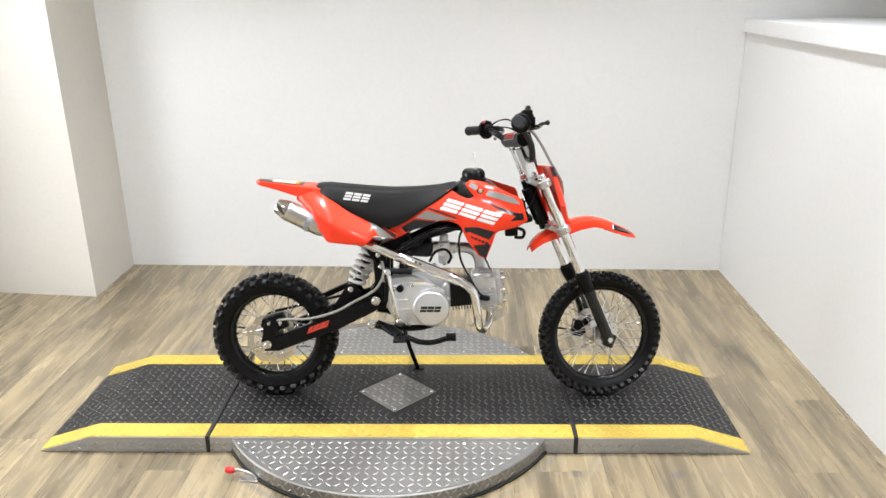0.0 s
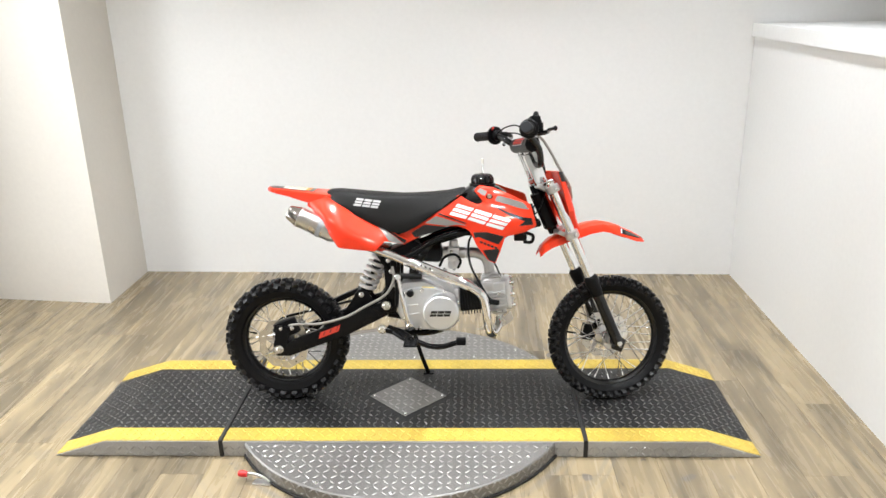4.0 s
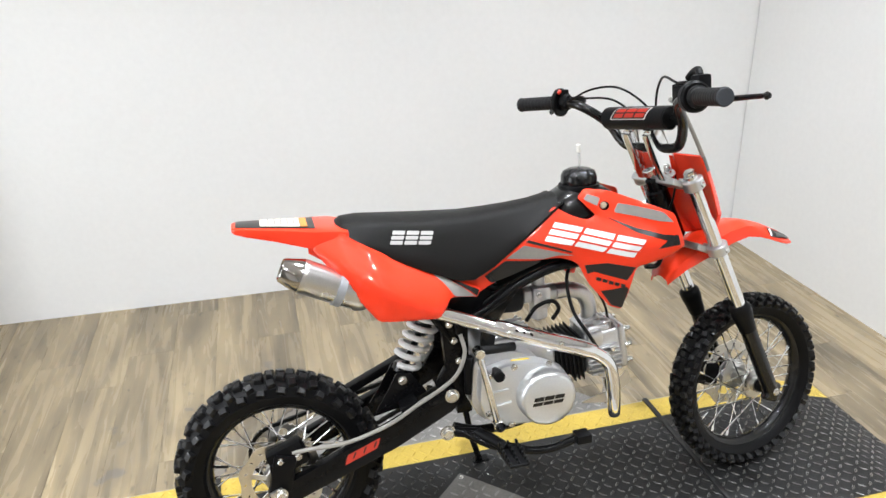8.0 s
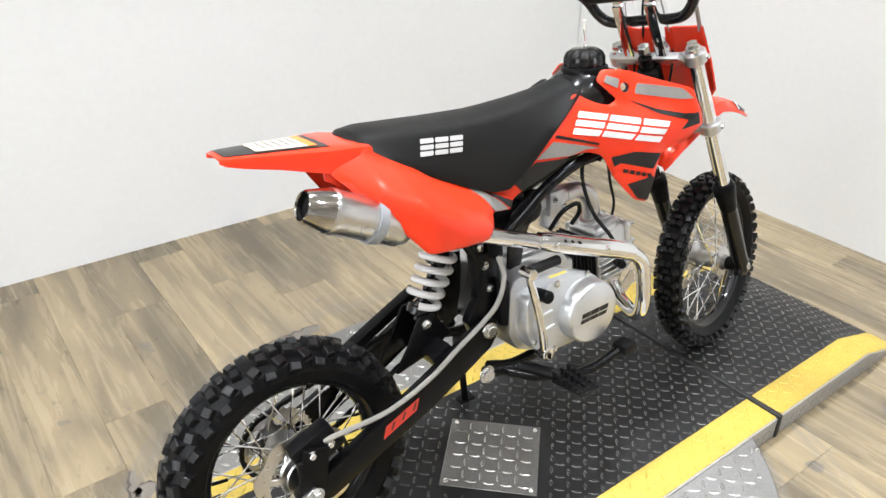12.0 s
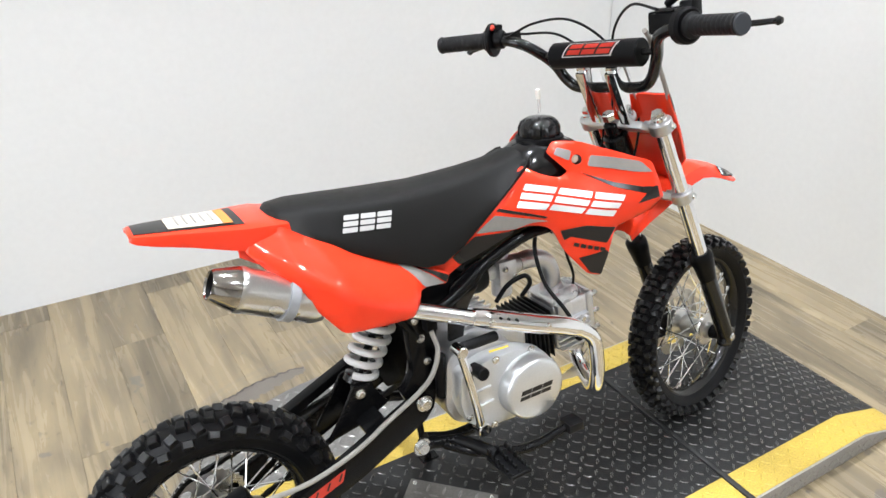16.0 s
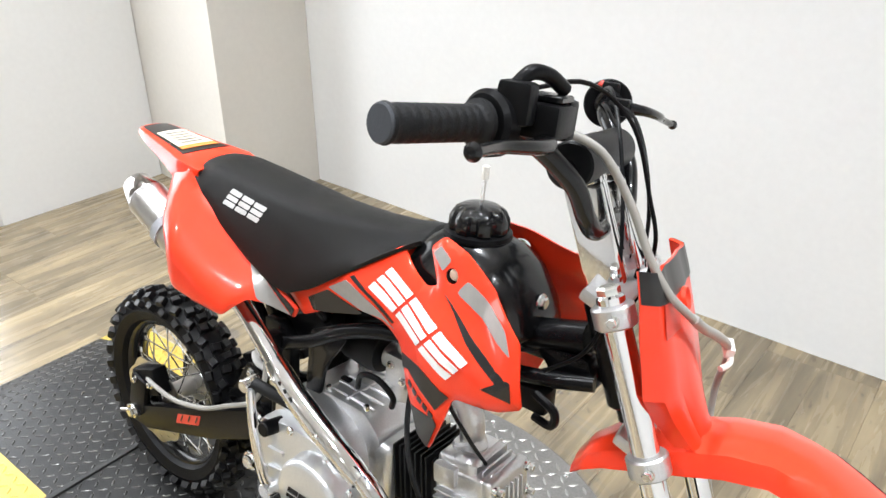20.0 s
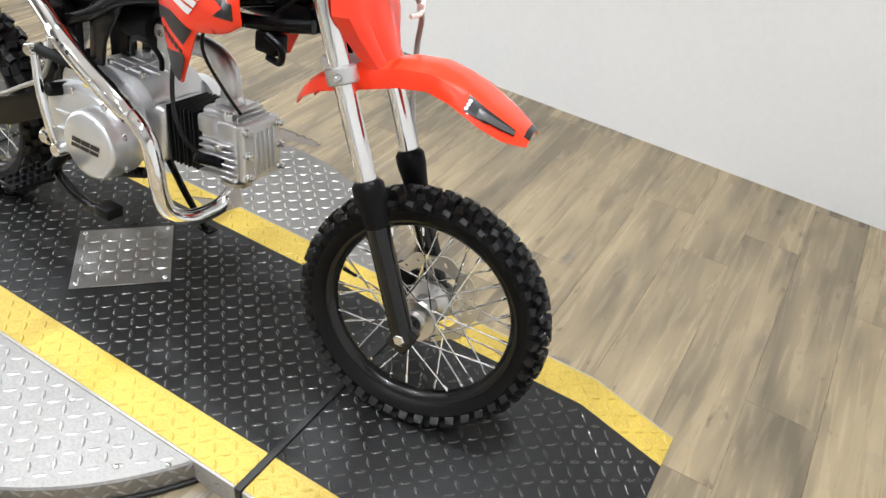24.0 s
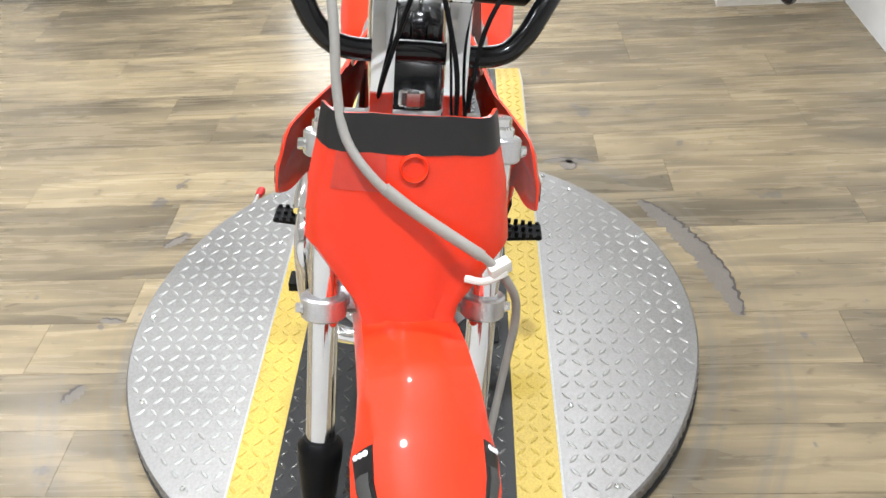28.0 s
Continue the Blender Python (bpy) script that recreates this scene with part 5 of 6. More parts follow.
# carburettor and intake
carb = part("carburettor", join(rod((0.140, 0.0, 0.560), (0.222, 0.0, 0.556), 0.021, 20, 0.1), box((0.042, 0.056, 0.052), (0.180, -0.004, 0.556), 0.006, 2), rod((0.180, -0.004, 0.500), (0.180, -0.004, 0.535), 0.021, 20, 0.15), rod((0.180, -0.004, 0.578), (0.180, -0.004, 0.606), 0.016, 16, 0.15)), ALLOY, bike, "cast alloy carburettor")
part("float_bowl_drain", rod((0.180, -0.004, 0.492), (0.180, -0.004, 0.503), 0.006, 8), ZINC, carb)
bolt(carb, (0.172, -0.032, 0.566), 0.005, 0.006)
bolt(carb, (0.196, -0.032, 0.546), 0.005, 0.006)
part("intake_manifold", tube([(0.224, 0, 0.556), (0.256, 0, 0.556), (0.288, 0, 0.544), (0.306, 0, 0.515), (0.310, 0, 0.470)], 0.0190, 6, 18), ALLOY, bike, "cast intake manifold")
part("air_filter", lathe([(0.012, 0.0), (0.034, 0.006), (0.038, 0.020), (0.034, 0.075), (0.0005, 0.080)], 24), GASK, bike, "black foam air filter", m=Matrix.Translation((0.140, 0, 0.560)) @ pose(0, 0, 0, 0, 0, 90))
part("case_plug", box((0.020, 0.010, 0.005), (0.078, -0.030, 0.499), 0.002, 2), BLACKP, bike, "small black rubber plug")
part("horn_bracket", join(box((0.046, 0.030, 0.034), (0.420, -0.030, 0.622), 0.006, 2), tube([(0.430, -0.052, 0.640), (0.462, -0.056, 0.628), (0.458, -0.052, 0.604), (0.430, -0.048, 0.604)], 0.006, 5, 8)), BLACKP, bike, "black coil and bracket under the head")
part("battery_tray", box((0.110, 0.100, 0.050), (0.010, 0.0, 0.575), 0.008, 2, pose(0, 0, 0, 0, -22)), BLACKP, bike, "black tray below the seat")

# exhaust
pipe_pts = [(0.345, -0.024, 0.342), (0.346, -0.034, 0.316), (0.338, -0.064, 0.293), (0.322, -0.112, 0.285), (0.306, -0.144, 0.302), (0.299, -0.158, 0.340), (0.294, -0.162, 0.389), (0.283, -0.164, 0.433), (0.256, -0.164, 0.461), (0.215, -0.162, 0.481), (0.150, -0.157, 0.505), (0.070, -0.145, 0.534), (-0.010, -0.122, 0.563), (-0.100, -0.098, 0.594), (-0.180, -0.092, 0.620), (-0.250, -0.098, 0.648)]
ex = part("exhaust_pipe", tube(pipe_pts, 0.0150, 8, 22), CHROME, bike, "polished chrome exhaust pipe")
guard = part("heat_guard", tube([(0.244, -0.168, 0.471), (0.200, -0.166, 0.491), (0.150, -0.161, 0.509), (0.080, -0.150, 0.535), (0.030, -0.137, 0.552)], 0.0185, 6, 20, [(0, 0.0165), (0.1, 0.0185), (0.9, 0.0185), (1, 0.0165)]), CHROME, ex, "chrome heat guard with slots")
for k in range(3):
    part("guard_slot", box((0.018, 0.003, 0.005), (0.105 - 0.015 * k, -0.1700 + 0.0030 * k, 0.532 + 0.0053 * k), 0.001, 1, pose(0, 0, 0, 0, 52)), GASK, ex)
for x, z in ((0.165, 0.509), (0.055, 0.546)):
    bolt(ex, (x, -0.179 + 0.017 * (x < 0.1), z - 0.003), 0.005, 0.004, hexed=False)
part("flange", lathe([(0.016, -0.004), (0.028, -0.004), (0.028, 0.004), (0.016, 0.004)], 20, True), STEEL, ex, m=Matrix.Translation((0.345, -0.020, 0.338)) @ pose(0, 0, 0, 90))
ma, mb = Vector((-0.396, -0.094, 0.728)), Vector((-0.210, -0.100, 0.638))
mm = frame_to(ma, mb)
part("muffler", lathe([(0.0345, 0.040), (0.0365, 0.044), (0.0365, 0.052), (0.0355, 0.055), (0.0355, 0.170), (0.030, 0.186), (0.017, 0.198)], 40), STEEL, ex, "brushed steel muffler can", m=mm)
part("muffler_cone", lathe([(0.0205, 0.030), (0.0205, 0.004), (0.0225, 0.0), (0.0250, 0.003), (0.0345, 0.036), (0.0355, 0.042), (0.030, 0.042)], 40, False), CONE, ex, "polished end cone with dark reflections in its colour", m=mm)
part("muffler_bore", lathe([(0.0005, 0.012), (0.0200, 0.012), (0.0203, 0.003), (0.0204, 0.003), (0.0204, 0.018), (0.0005, 0.018)], 24), GASK, ex, "dark outlet", m=mm)
part("muffler_strap", lathe([(0.0358, 0.118), (0.0385, 0.118), (0.0385, 0.134), (0.0358, 0.134)], 40, True), STRAP, ex, "grey strap", m=mm)

# kickstarter, pegs, pedal, stand
ks = part("kickstarter", join(tube([(0.026, -0.146, 0.326), (0.020, -0.156, 0.350), (0.004, -0.160, 0.430), (-0.010, -0.154, 0.500)], 0.0085, 5, 14, [(0, 0.010), (0.3, 0.0085), (1, 0.0075)]), rod((0.028, -0.134, 0.324), (0.028, -0.163, 0.324), 0.014, 18), rod((-0.011, -0.138, 0.506), (-0.011, -0.168, 0.506), 0.011, 18)), CHROME, bike, "chrome kickstart lever folded in")
part("kick_pedal", tube([(-0.004, -0.150, 0.508), (0.012, -0.148, 0.506), (0.072, -0.142, 0.502)], 0.0098, 4, 14), CLOTH, ks, "black rubber kick pedal")
for s in (-1, 1):
    pg = part("footpeg", join(box((0.044, 0.084, 0.008), (0.034, s * (0.226 if s < 0 else 0.206), 0.286), 0.002, 1, pose(0, 0, 0, s * 6, 0)), tube([(-0.010, s * 0.115, 0.292), (0.012, s * 0.150, 0.290), (0.032, s * 0.190, 0.287)], 0.012, 4, 12)), BLACKP, bike, "black toothed folding footpeg")
    for k in range(6):
        for e in (-0.019, 0.0, 0.019):
            part("peg_tooth", box((0.005, 0.008, 0.013), (0.034 + e, s * ((0.190 if s < 0 else 0.170) + 0.0140 * k), 0.296 - 0.0014 * (k - 2)), 0.001, 1), BLACKP, pg)
    pb = part("peg_bracket", tube([(-0.078, s * 0.095, 0.298), (-0.040, s * 0.100, 0.290), (0.000, s * 0.118, 0.290)], 0.012, 4, 12), BLACKM, bike)
    bolt(pb, (-0.078, s * 0.104, 0.298), 0.0130, 0.010, s, hexed=False)
part("engine_cradle", tube([(-0.060, -0.085, 0.300), (0.000, -0.088, 0.282), (0.090, -0.080, 0.280), (0.150, -0.060, 0.290)], 0.011, 5, 12), BLACKM, bike)
part("engine_cradle", tube([(-0.060, 0.085, 0.300), (0.000, 0.088, 0.282), (0.090, 0.080, 0.280), (0.150, 0.060, 0.290)], 0.011, 5, 12), BLACKM, bike)
bp = part("brake_pedal", tube([(-0.035, -0.112, 0.290), (0.010, -0.150, 0.276), (0.055, -0.168, 0.272), (0.095, -0.172, 0.258), (0.140, -0.178, 0.258), (0.180, -0.186, 0.272), (0.200, -0.190, 0.280)], 0.0095, 6, 12), BLACKM, bike, "black rear brake pedal")
part("pedal_pad", box((0.034, 0.034, 0.020), (0.206, -0.192, 0.282), 0.003, 2), BLACKP, bp)
part("shift_lever", join(tube([(0.050, 0.110, 0.330), (0.080, 0.135, 0.310), (0.140, 0.140, 0.300), (0.172, 0.142, 0.300)], 0.006, 5, 10), rod((0.172, 0.138, 0.300), (0.172, 0.172, 0.300), 0.008, 12)), BLACKM, bike, "black gear lever")
kst = part("kickstand", tube([(0.010, 0.090, 0.270), (0.018, 0.110, 0.225), (0.040, 0.145, 0.120), (0.066, 0.178, 0.0285)], 0.0082, 4, 12), BLACKM, bike, "black steel kickstand, down")
part("stand_foot", box((0.044, 0.026, 0.006), (0.069, 0.181, 0.0252), 0.002, 1, pose(0, 0, 0, -LEAN_DEG)), BLACKM, kst)
part("stand_bracket", box((0.040, 0.030, 0.050), (0.008, 0.088, 0.262), 0.005, 2), BLACKM, bike)

# ---- bodywork ----
# seat: loft of cross sections along its length: x, crown z, lower rim z, half width at the rim, half width at the shoulder
SEAT = [(-0.272, 0.788, 0.775, 0.058, 0.040), (-0.258, 0.795, 0.766, 0.068, 0.050), (-0.225, 0.796, 0.748, 0.076, 0.056), (-0.165, 0.790, 0.712, 0.086, 0.060), (-0.090, 0.783, 0.675, 0.092, 0.061), (-0.030, 0.779, 0.650, 0.094, 0.059), (0.005, 0.777, 0.647, 0.093, 0.056), (0.050, 0.778, 0.668, 0.090, 0.052), (0.110, 0.781, 0.708, 0.082, 0.047), (0.165, 0.786, 0.744, 0.073, 0.043), (0.205, 0.794, 0.770, 0.064, 0.040), (0.222, 0.796, 0.780, 0.056, 0.036), (0.228, 0.791, 0.782, 0.049, 0.031)]
sl = []
dense = []
for i in range(len(SEAT) - 1):
    for k in range(4):
        dense.append(tuple(a + (b - a) * k / 4 for a, b in zip(SEAT[i], SEAT[i + 1])))
dense.append(SEAT[-1])
for x, zt, zb, wb, wt in dense:
    lp = []
    zs = zt - 0.016
    half_ring = [(wb * 0.6, zb - 0.002), (wb, zb), (wb + 0.001, zb + 0.006), (wb * 0.72 + wt * 0.28, zb + (zs - zb) * 0.42), (wb * 0.3 + wt * 0.7, zb + (zs - zb) * 0.80), (wt, zs + 0.001), (wt * 0.90, zt - 0.008), (wt * 0.70, zt - 0.0035), (wt * 0.35, zt), (0, zt + 0.001)]
    ring_ = [(y, z) for y, z in half_ring] + [(-y, z) for y, z in half_ring[-2::-1]]
    sl.append([Vector((x, y, z)) for y, z in ring_])
seat = part("seat", rings(sl), VINYL, bike, "long black vinyl seat with a pale side badge", sharp=50)


def seat_y(x, z):
    row = [float(np.interp(x, [q[0] for q in SEAT], [q[i] for q in SEAT])) for i in range(5)]
    _, zt, zb, wb, wt = row
    zs = zt - 0.016
    f = (z - zb) / max(zs - zb, 0.01)
    return float(np.interp(f, [0.05, 0.42, 0.80, 1.0], [wb, wb * 0.72 + wt * 0.28, wb * 0.3 + wt * 0.7, wt]))


def badge(parent, x, z, w, h, n, gap, slant, rise, side_y, mat, name, s, lift=0.0012):
    """A row of blocks of three plain slanted bars each, laid on a curved flank."""
    bw = (w - gap * (n - 1)) / n
    for k in range(n):
        for f0, f1 in ((0.0, 0.27), (0.37, 0.63), (0.73, 1.0)):
            x0, x1 = x + k * (bw + gap), x + k * (bw + gap) + bw
            za, zb = z + rise * (x0 - x), z + rise * (x1 - x)
            quad = [(x0 + slant * f0, za + h * f0, 0.0015), (x1 + slant * f0, zb + h * f0, 0.0015), (x1 + slant * f1, zb + h * f1, 0.0015), (x0 + slant * f1, za + h * f1, 0.0015)]
            part(name, sheet(quad, lambda a, b: side_y(a, b) + lift, 0.0010, 0.008), mat, parent, m=MIRROR if s < 0 else None)


for s in (-1, 1):
    badge(seat, -0.169, 0.745, 0.086, 0.025, 3, 0.004, 0.011, -0.13, seat_y, DSILVER, "seat_badge", s)


# side shrouds
def shroud_y(x, z):
    clip = lambda v: min(1.0, max(0.0, v))
    y = 0.080 + 0.075 * (x - 0.10) + max(0.0, x - 0.36) * 0.12
    y += 0.022 * clip((x - 0.24) / 0.1) * max(clip((0.74 - z) / 0.05), clip((x - 0.38) / 0.06))
    y -= max(0.0, z - 0.705) * float(np.interp(x, [0.30, 0.36, 0.42], [0.44, 0.33, 0.22]))
    return y + 0.004 * math.sin((x - 0.1) * 9) + 0.015 * clip((x - 0.20) / 0.10)


SHROUD = [(-0.022, 0.632, 0.004), (0.000, 0.654, 0.006), (0.075, 0.692, 0.02), (0.143, 0.735, 0.02), (0.204, 0.777, 0.008), (0.236, 0.756, 0.015), (0.270, 0.745, 0.010), (0.288, 0.754, 0.004), (0.256, 0.792, 0.006), (0.274, 0.810, 0.008), (0.324, 0.803, 0.012), (0.448, 0.753, 0.010), (0.468, 0.680, 0.005), (0.430, 0.656, 0.02), (0.362, 0.640, 0.010), (0.346, 0.590, 0.01), (0.328, 0.545, 0.005), (0.303, 0.553, 0.006), (0.262, 0.605, 0.012), (0.240, 0.655, 0.015), (0.205, 0.669, 0.02), (0.152, 0.669, 0.03), (0.090, 0.646, 0.03), (0.016, 0.606, 0.006)]
hole = [(0.309 + 0.0115 * math.cos(a), 0.773 + 0.0095 * math.sin(a)) for a in [math.tau * q / 14 for q in range(14)]]


def decal(parent, outline, side_y, mat, name, label, s, lift=0.0012, step=0.014):
    return part(name, sheet(outline, lambda a, b: side_y(a, b) + lift, 0.0010, step), mat, parent, label, m=MIRROR if s < 0 else None)


for s in (-1, 1):
    sh = part("tank_shroud", sheet(SHROUD, shroud_y, 0.003, 0.012, [hole], roll=0.004, width=0.010), RED, bike, "red tank shroud with white, grey and black graphics", m=MIRROR if s < 0 else None, sharp=50)
    badge(sh, 0.168, 0.711, 0.184, 0.036, 3, 0.006, 0.030, -0.255, shroud_y, DWHITE, "shroud_badge", s, 0.0018)
    decal(sh, [(0.033, 0.645, 0.002), (0.080, 0.675, 0.004), (0.160, 0.667, 0.004), (0.150, 0.662, 0.02), (0.080, 0.637, 0.02), (0.046, 0.628, 0.004)], shroud_y, DBLACK, "rear_graphic", "black graphic", s)
    decal(sh, [(0.082, 0.680, 0.003), (0.122, 0.706, 0.003), (0.230, 0.673, 0.001), (0.196, 0.676, 0.01), (0.162, 0.671, 0.004)], shroud_y, DGREY, "grey_stripe", "silver-grey stripe", s, 0.0016)
    decal(sh, [(0.127, 0.712, 0.001), (0.225, 0.679, 0.001), (0.228, 0.682, 0.001), (0.134, 0.716, 0.001)], shroud_y, DBLACK, "thin_stripe", "thin black stripe", s)
    decal(sh, [(0.338, 0.777, 0.004), (0.424, 0.757, 0.008), (0.442, 0.735, 0.002), (0.414, 0.737, 0.010), (0.326, 0.759, 0.006)], shroud_y, DGREY, "grey_panel", "silver-grey panel", s)
    decal(sh, [(0.266, 0.789, 0.003), (0.276, 0.800, 0.003), (0.302, 0.790, 0.005), (0.292, 0.774, 0.003)], shroud_y, DGREY, "grey_tab", "silver-grey tab", s)
    decal(sh, [(0.308, 0.751, 0.001), (0.366, 0.725, 0.008), (0.423, 0.708, 0.001), (0.450, 0.707, 0.001), (0.455, 0.684, 0.001), (0.408, 0.679, 0.001), (0.428, 0.695, 0.002), (0.366, 0.716, 0.008)], shroud_y, DBLACK, "black_arrow", "black arrow graphic", s)
    decal(sh, [(0.252, 0.650, 0.003), (0.298, 0.655, 0.002), (0.358, 0.641, 0.002), (0.338, 0.613, 0.002), (0.270, 0.636, 0.004), (0.258, 0.630, 0.002)], shroud_y, DBLACK, "lower_black_graphic", "black graphic", s)
    decal(sh, [(0.284, 0.590, 0.002), (0.337, 0.598, 0.002), (0.342, 0.592, 0.002), (0.327, 0.549, 0.003), (0.305, 0.557, 0.003)], shroud_y, DBLACK, "tip_graphic", "black graphic", s)
    for k in range(5):
        x0 = 0.274 + 0.0125 * k
        z0 = 0.616 - 0.0042 * k
        decal(sh, [(x0, z0, 0.001), (x0 + 0.009, z0 - 0.003, 0.001), (x0 + 0.011, z0 + 0.004, 0.001), (x0 + 0.002, z0 + 0.007, 0.001)], shroud_y, DBLACK, "emblem_bar", "small dark emblem bar", s, 0.0018)
    part("shroud_screw", lathe([(0.0005, 0.004), (0.006, 0.003), (0.008, 0.0)], 14), DCREAM, sh, m=Matrix.Translation((0.309, s * (shroud_y(0.309, 0.773) - 0.007), 0.773)) @ (Matrix() if s > 0 else pose(0, 0, 0, 0, 0, 180)))

# fuel tank with cap
TANK = [(0.200, 0.760, 0.690, 0.052), (0.222, 0.792, 0.680, 0.062), (0.250, 0.807, 0.672, 0.068), (0.300, 0.809, 0.668, 0.072), (0.340, 0.800, 0.672, 0.070), (0.368, 0.780, 0.680, 0.064), (0.392, 0.745, 0.690, 0.056), (0.402, 0.715, 0.700, 0.046)]
tl = []
for x, zt, zb, w in TANK:
    h = zt - zb
    rr = [(0, zt), (w * 0.45, zt - h * 0.02), (w * 0.72, zt - h * 0.10), (w * 0.90, zt - h * 0.28), (w, zt - h * 0.55), (w * 0.96, zt - h * 0.85), (w * 0.75, zb), (0, zb)]
    tl.append([Vector((x, y, z)) for y, z in rr] + [Vector((x, -y, z)) for y, z in rr[-2:0:-1]])
tank = part("fuel_tank", rings(tl), BLACKG, bike, "black plastic fuel tank", sharp=60)
CAPC = Vector((0.286, 0, 0.807))
capp = []
for z, r in ((0, 0.040), (0.010, 0.0415), (0.020, 0.041), (0.030, 0.036), (0.036, 0.026), (0.0375, 0.012)):
    capp.append([CAPC + Vector(((r - (0.0045 if math.cos(8 * a) < -0.2 and z < 0.035 else 0)) * math.cos(a), (r - (0.0045 if math.cos(8 * a) < -0.2 and z < 0.035 else 0)) * math.sin(a), z)) for a in [math.tau * q / 64 for q in range(64)]])
part("fuel_cap", rings(capp), BLACKG, tank, "ribbed black fuel cap")
part("cap_collar", lathe([(0.044, -0.008), (0.047, -0.004), (0.046, 0.002), (0.040, 0.003)], 40), BLACKP, tank, m=Matrix.Translation(CAPC) @ pose(0, 0, 0, 90) @ Matrix.Diagonal((1, 1, 1, 1)))
part("breather_tube", tube([CAPC + Vector((0, 0, 0.036)), CAPC + Vector((0.002, 0, 0.055)), CAPC + Vector((0.001, 0.002, 0.076))], 0.0026, 4, 8), CLEAR, tank, "clear breather tube")
part("breather_valve", rod(CAPC + Vector((0.001, 0.002, 0.072)), CAPC + Vector((0.001, 0.003, 0.090)), 0.0050, 10), NYLON, tank, "pale breather valve")
bolt(tank, (0.395, 0.0, 0.730), 0.009, 0.008, 1, m=Matrix.Translation((0.394, 0, 0.738)) @ pose(0, 0, 0, 0, 0, -90) @ Matrix.Translation((-0.395, 0, -0.730)))


# rear side panels
def panel_y(x, z):
    rim = float(np.interp(x, [-0.272, -0.225, -0.165, -0.09, -0.03, 0.02], [0.772, 0.748, 0.712, 0.675, 0.650, 0.640]))
    f = min(1.0, max(0.0, (rim - z) / 0.072))
    swell = float(np.interp(x, [-0.33, -0.26, -0.20, -0.14, -0.09, -0.066, -0.03, 0.0], [0.30, 0.78, 1.0, 0.98, 0.88, 0.80, 0.22, 0.0]))
    y = 0.086 + 0.072 * math.sin(f * math.pi / 2) * swell
    return y - max(0.0, -0.215 - x) * 0.26


PANEL = [(-0.326, 0.750, 0.004), (-0.322, 0.772, 0.006), (-0.288, 0.780, 0.006), (-0.262, 0.778, 0.006), (-0.232, 0.757, 0.02), (-0.165, 0.718, 0.03), (-0.085, 0.679, 0.03), (-0.030, 0.650, 0.006), (0.020, 0.622, 0.004), (0.012, 0.604, 0.004), (-0.018, 0.611, 0.01), (-0.058, 0.624, 0.006), (-0.088, 0.594, 0.008), (-0.150, 0.601, 0.03), (-0.216, 0.609, 0.008), (-0.266, 0.674, 0.02)]
for s in (-1, 1):
    sp = part("side_panel", sheet(PANEL, panel_y, 0.003, 0.010, roll=0.003, width=0.008), RED, bike, "glossy red rear side panel", m=MIRROR if s < 0 else None, sharp=60)
    decal(sp, [(-0.090, 0.678, 0.001), (-0.058, 0.661, 0.002), (-0.020, 0.632, 0.006), (0.006, 0.608, 0.002), (-0.018, 0.613, 0.004), (-0.044, 0.622, 0.008), (-0.062, 0.650, 0.012)], panel_y, DGREY, "grey_flash", "silver-grey flash", s)
    decal(sp, [(-0.056, 0.660, 0.001), (-0.030, 0.647, 0.002), (0.016, 0.621, 0.002), (0.010, 0.608, 0.001), (-0.018, 0.633, 0.006)], panel_y, DBLACK, "black_flash", "black flash", s)

# tail fender: x, top z, half width, flange depth
TAIL = [(-0.250, 0.780, 0.066, 0.014), (-0.280, 0.787, 0.071, 0.030), (-0.315, 0.790, 0.067, 0.040), (-0.350, 0.793, 0.058, 0.034), (-0.400, 0.798, 0.049, 0.024), (-0.450, 0.803, 0.040, 0.017), (-0.474, 0.805, 0.034, 0.012), (-0.482, 0.805, 0.026, 0.008)]
TP = [(-1.0, -1.0), (-1.0, -0.4), (-0.95, -0.08), (-0.85, 0.0), (-0.5, 0.05), (0, 0.07), (0.5, 0.05), (0.85, 0.0), (0.95, -0.08), (1.0, -0.4), (1.0, -1.0)]
tail = part("tail_fender", fender_shell(TAIL, TP, 0.003), RED, bike, "red tail fender with a black patch and a cream label", sharp=35)
inner = [q for q in TAIL if -0.48 <= q[0] <= -0.31]
part("tail_patch", fender_shell(inner, [(-0.72, 0.02), (-0.4, 0.055), (0, 0.07), (0.4, 0.055), (0.72, 0.02)], 0.0008, 0.0012), DBLACK, tail, "black patch")
part("tail_label", fender_shell([(-0.345, 0.7932, 0.059, 0.03), (-0.425, 0.8010, 0.0445, 0.018)], [(-0.62, 0.035), (-0.3, 0.06), (0, 0.07), (0.3, 0.06), (0.62, 0.035)], 0.0008, 0.0024), DCREAM, tail, "cream warning label")
part("tail_label_stripe", fender_shell([(-0.330, 0.7918, 0.062, 0.03), (-0.344, 0.7931, 0.059, 0.03)], [(-0.62, 0.035), (-0.3, 0.06), (0, 0.07), (0.3, 0.06), (0.62, 0.035)], 0.0008, 0.0024), DORANGE, tail, "orange label stripe")
for k in range(5):
    part("label_line", box((0.0035, 0.044, 0.0006), (-0.356 - 0.013 * k, 0, 0.8001 + 0.00125 * k)), HOSE, tail)
part("inner_fender", fender_shell([(-0.210, 0.735, 0.060, 0.04), (-0.260, 0.752, 0.062, 0.045), (-0.310, 0.765, 0.060, 0.04), (-0.335, 0.772, 0.056, 0.03)], TP, 0.003), RED, bike, "red inner rear fender")

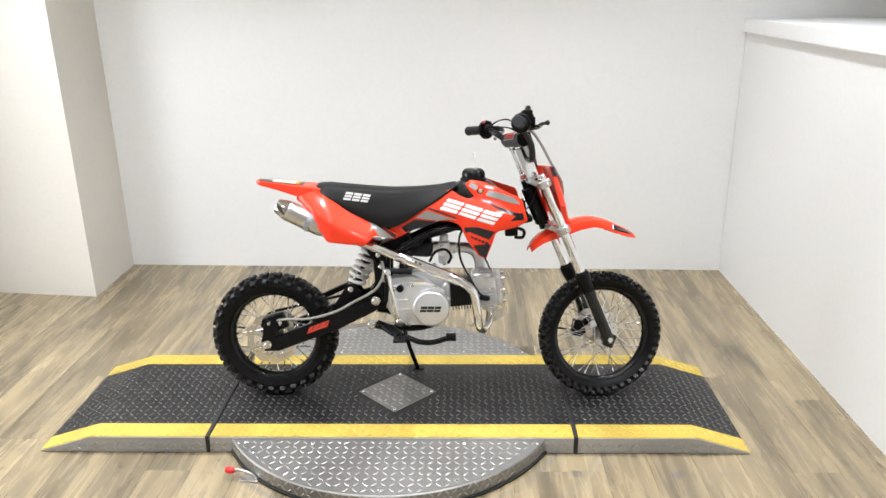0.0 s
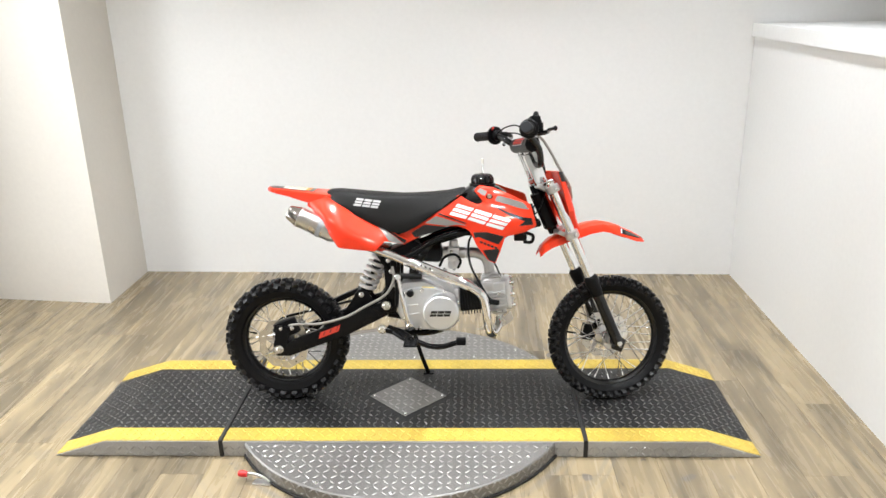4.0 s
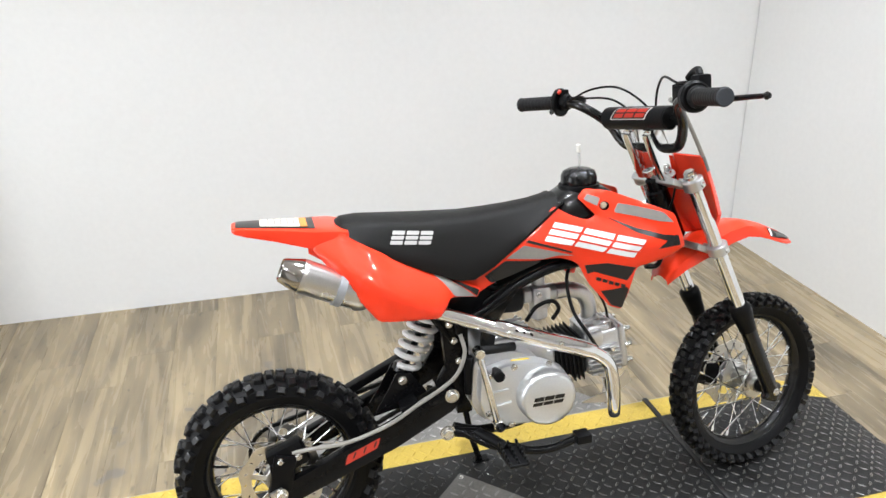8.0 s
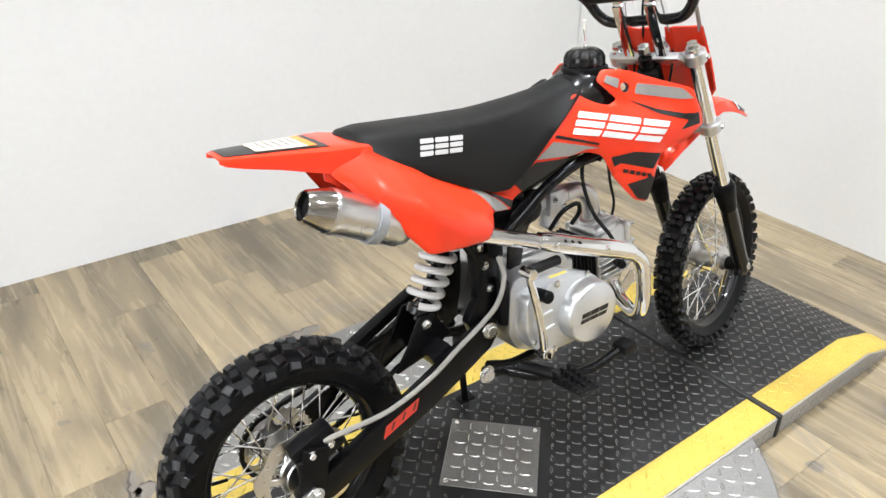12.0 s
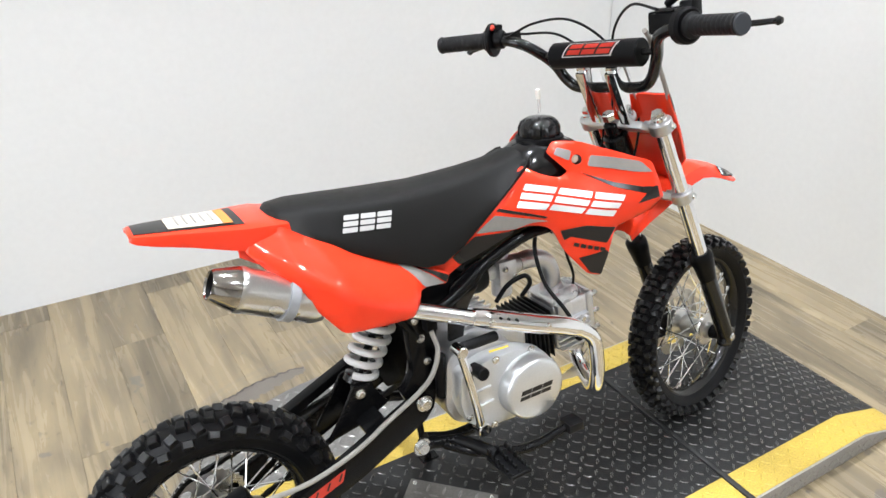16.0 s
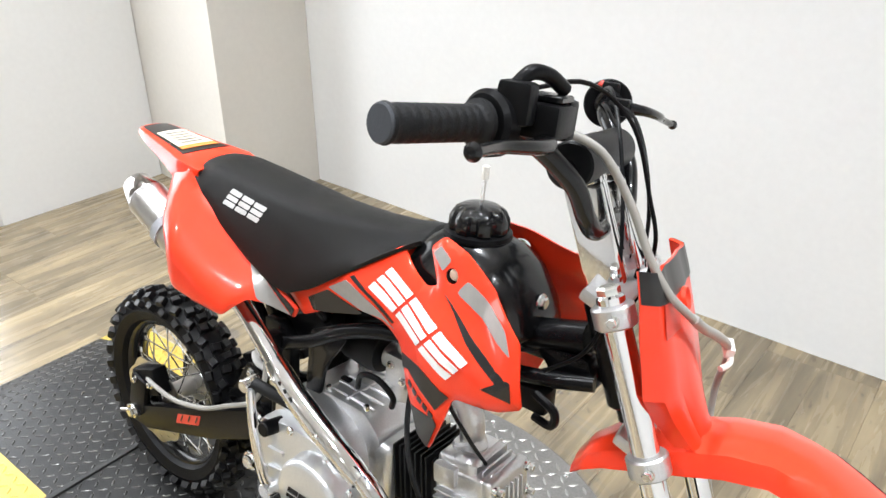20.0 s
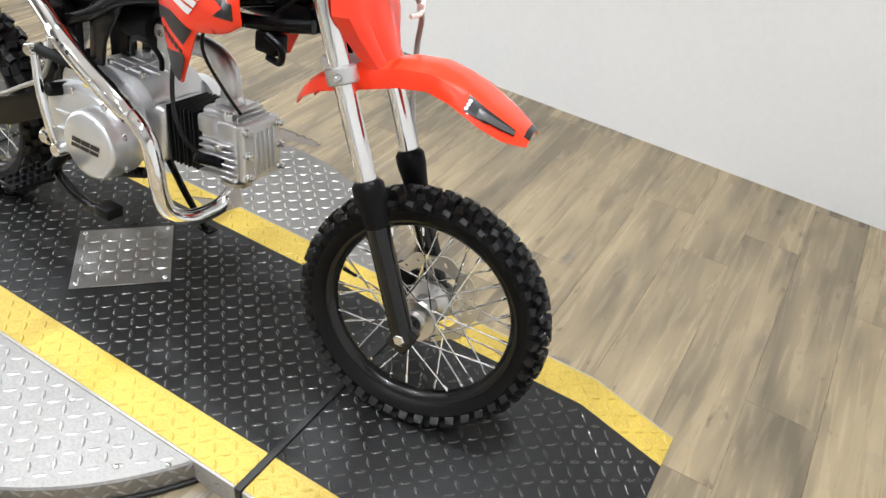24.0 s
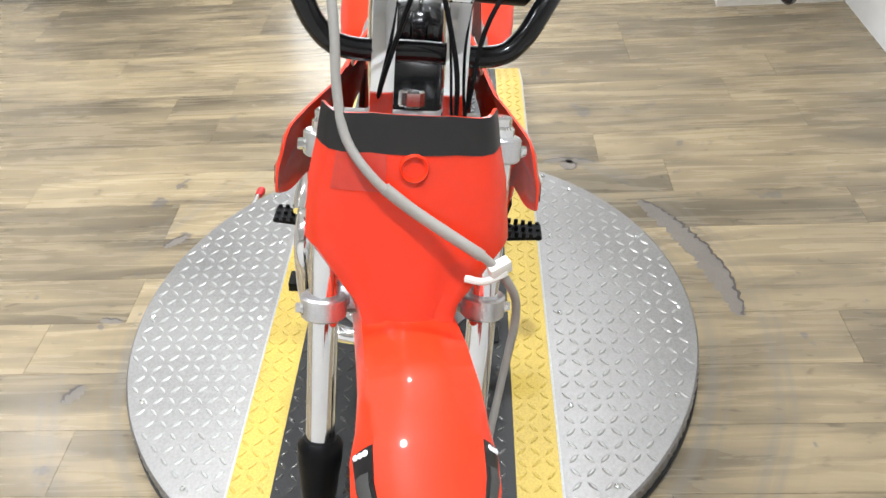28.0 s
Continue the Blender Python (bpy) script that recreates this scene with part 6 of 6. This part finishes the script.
# small latch beside the turntable
latch = new("floor_latch")
latch.location = (-0.446, -0.456, 0)
latch.rotation_euler = (0, 0, radians(-8))
tagged(latch, "small steel latch lever with a red knob beside the turntable", "latch")
part("bracket", box((0.060, 0.030, 0.006), (0, 0, 0.0035), 0.001, 1), STEEL, latch)
part("lever", tube([(0.025, 0, 0.008), (0.0, 0, 0.026), (-0.035, 0, 0.034), (-0.055, 0, 0.030)], 0.005, 4, 10), STEEL, latch)
part("knob", lathe([(0.0005, -0.018), (0.009, -0.015), (0.012, 0), (0.009, 0.014), (0.0005, 0.016)], 18), plain("red_knob", (0.6, 0.02, 0.02), 0.35), latch, "red plastic knob", m=Matrix.Translation((-0.066, 0, 0.030)) @ pose(0, 0, 0, 0, 0, 90))

# tears in the vinyl round the turntable
TORN = plain("torn_vinyl_backing", (0.150, 0.130, 0.110), 0.75, bump=0.6, scale=60, vary=0.3)
SCAR = plain("lifted_vinyl_edge", (0.045, 0.038, 0.032), 0.7, bump=0.4, scale=60, vary=0.3)


def tear(line, width, seed):
    """A ragged strip where the floor covering has torn, with a dark lifted lip on one side."""
    r = random.Random(seed)
    mid = smooth_path([(x, y, 0.0006) for x, y in line], 7)
    edge, back = [], []
    for i, q in enumerate(mid):
        d = (mid[min(i + 1, len(mid) - 1)] - mid[max(i - 1, 0)]).normalized()
        side = Vector((-d.y, d.x, 0))
        w = width * math.sin(math.pi * (i + 0.5) / len(mid)) ** 0.35
        edge.append((q + side * w * r.uniform(0.40, 0.60), side))
        back.append(q - side * w * r.uniform(0.30, 0.62))
    lift = Vector((0, 0, 0.0004))
    lip = [r.uniform(0.001, min(0.010, width * 0.25)) for q in edge]
    for name, mat, a, b in (("tear", TORN, [q for q, n in edge], back), ("lip", SCAR, [q + n * 0.0015 + lift for q, n in edge], [q - n * w + lift for (q, n), w in zip(edge, lip)])):
        bm = bmesh.new()
        u, v = [bm.verts.new(q) for q in a], [bm.verts.new(q) for q in b]
        for i in range(len(u) - 1):
            bm.faces.new((u[i], u[i + 1], v[i + 1], v[i]))
        part(name, bm, mat, floor, "torn patch in the floor covering" if name == "tear" else "")


ARC = [(-0.010 + 0.738 * math.cos(radians(a)), 0.006 + 0.738 * math.sin(radians(a))) for a in range(128, 91, -4)]
for i, (line, width) in enumerate((
        (ARC, 0.060),
        (((-0.660, 0.350), (-0.664, 0.419), (-0.649, 0.494)), 0.026),
        (((-0.656, 0.435), (-0.629, 0.400)), 0.050),
        (((-0.320, -0.672), (-0.340, -0.645), (-0.362, -0.622)), 0.030),
        (((0.187, -0.738), (0.165, -0.722), (0.142, -0.706)), 0.034),
        (((-0.058, -0.745), (-0.050, -0.692)), 0.016),
        (((0.568, 0.470), (0.600, 0.452)), 0.040))):
    tear(line, width, i)

# ---- floor planks ----
PW, PLN = 0.152, 0.914
rng = random.Random(7)
shapes = {}


def plank(x0, x1, y0, y1):
    key = (round(x1 - x0, 3), round(y1 - y0, 3))
    if key not in shapes:
        w, h = key
        e = 0.0005
        bm = bmesh.new()
        lo = [bm.verts.new(p) for p in ((0.0002, 0.0002, -0.004), (w - 0.0002, 0.0002, -0.004), (w - 0.0002, h - 0.0002, -0.004), (0.0002, h - 0.0002, -0.004))]
        md = [bm.verts.new(p) for p in ((0.0002, 0.0002, -0.0005), (w - 0.0002, 0.0002, -0.0005), (w - 0.0002, h - 0.0002, -0.0005), (0.0002, h - 0.0002, -0.0005))]
        hi = [bm.verts.new(p) for p in ((e, e, 0), (w - e, e, 0), (w - e, h - e, 0), (e, h - e, 0))]
        bm.faces.new(hi)
        for a, b in ((lo, md), (md, hi)):
            for i in range(4):
                bm.faces.new((a[i], a[(i + 1) % 4], b[(i + 1) % 4], b[i]))
        shapes[key] = mesh_of("plank", bm, PLANK)
        shapes[key].polygons.foreach_set("use_smooth", [False] * len(shapes[key].polygons))
    ob = new("plank", shapes[key])
    ob.parent = floor
    ob.location = (x0, y0, 0)


x = LEFT - 1.4
while x < RIGHT:
    y = REAR - PLN * rng.choice((0.15, 0.35, 0.5, 0.65, 0.85))
    while y < 1.70:
        plank(x, x + PW, max(y, REAR - 0.1), min(y + PLN, 1.90))
        y += PLN
    x += PW
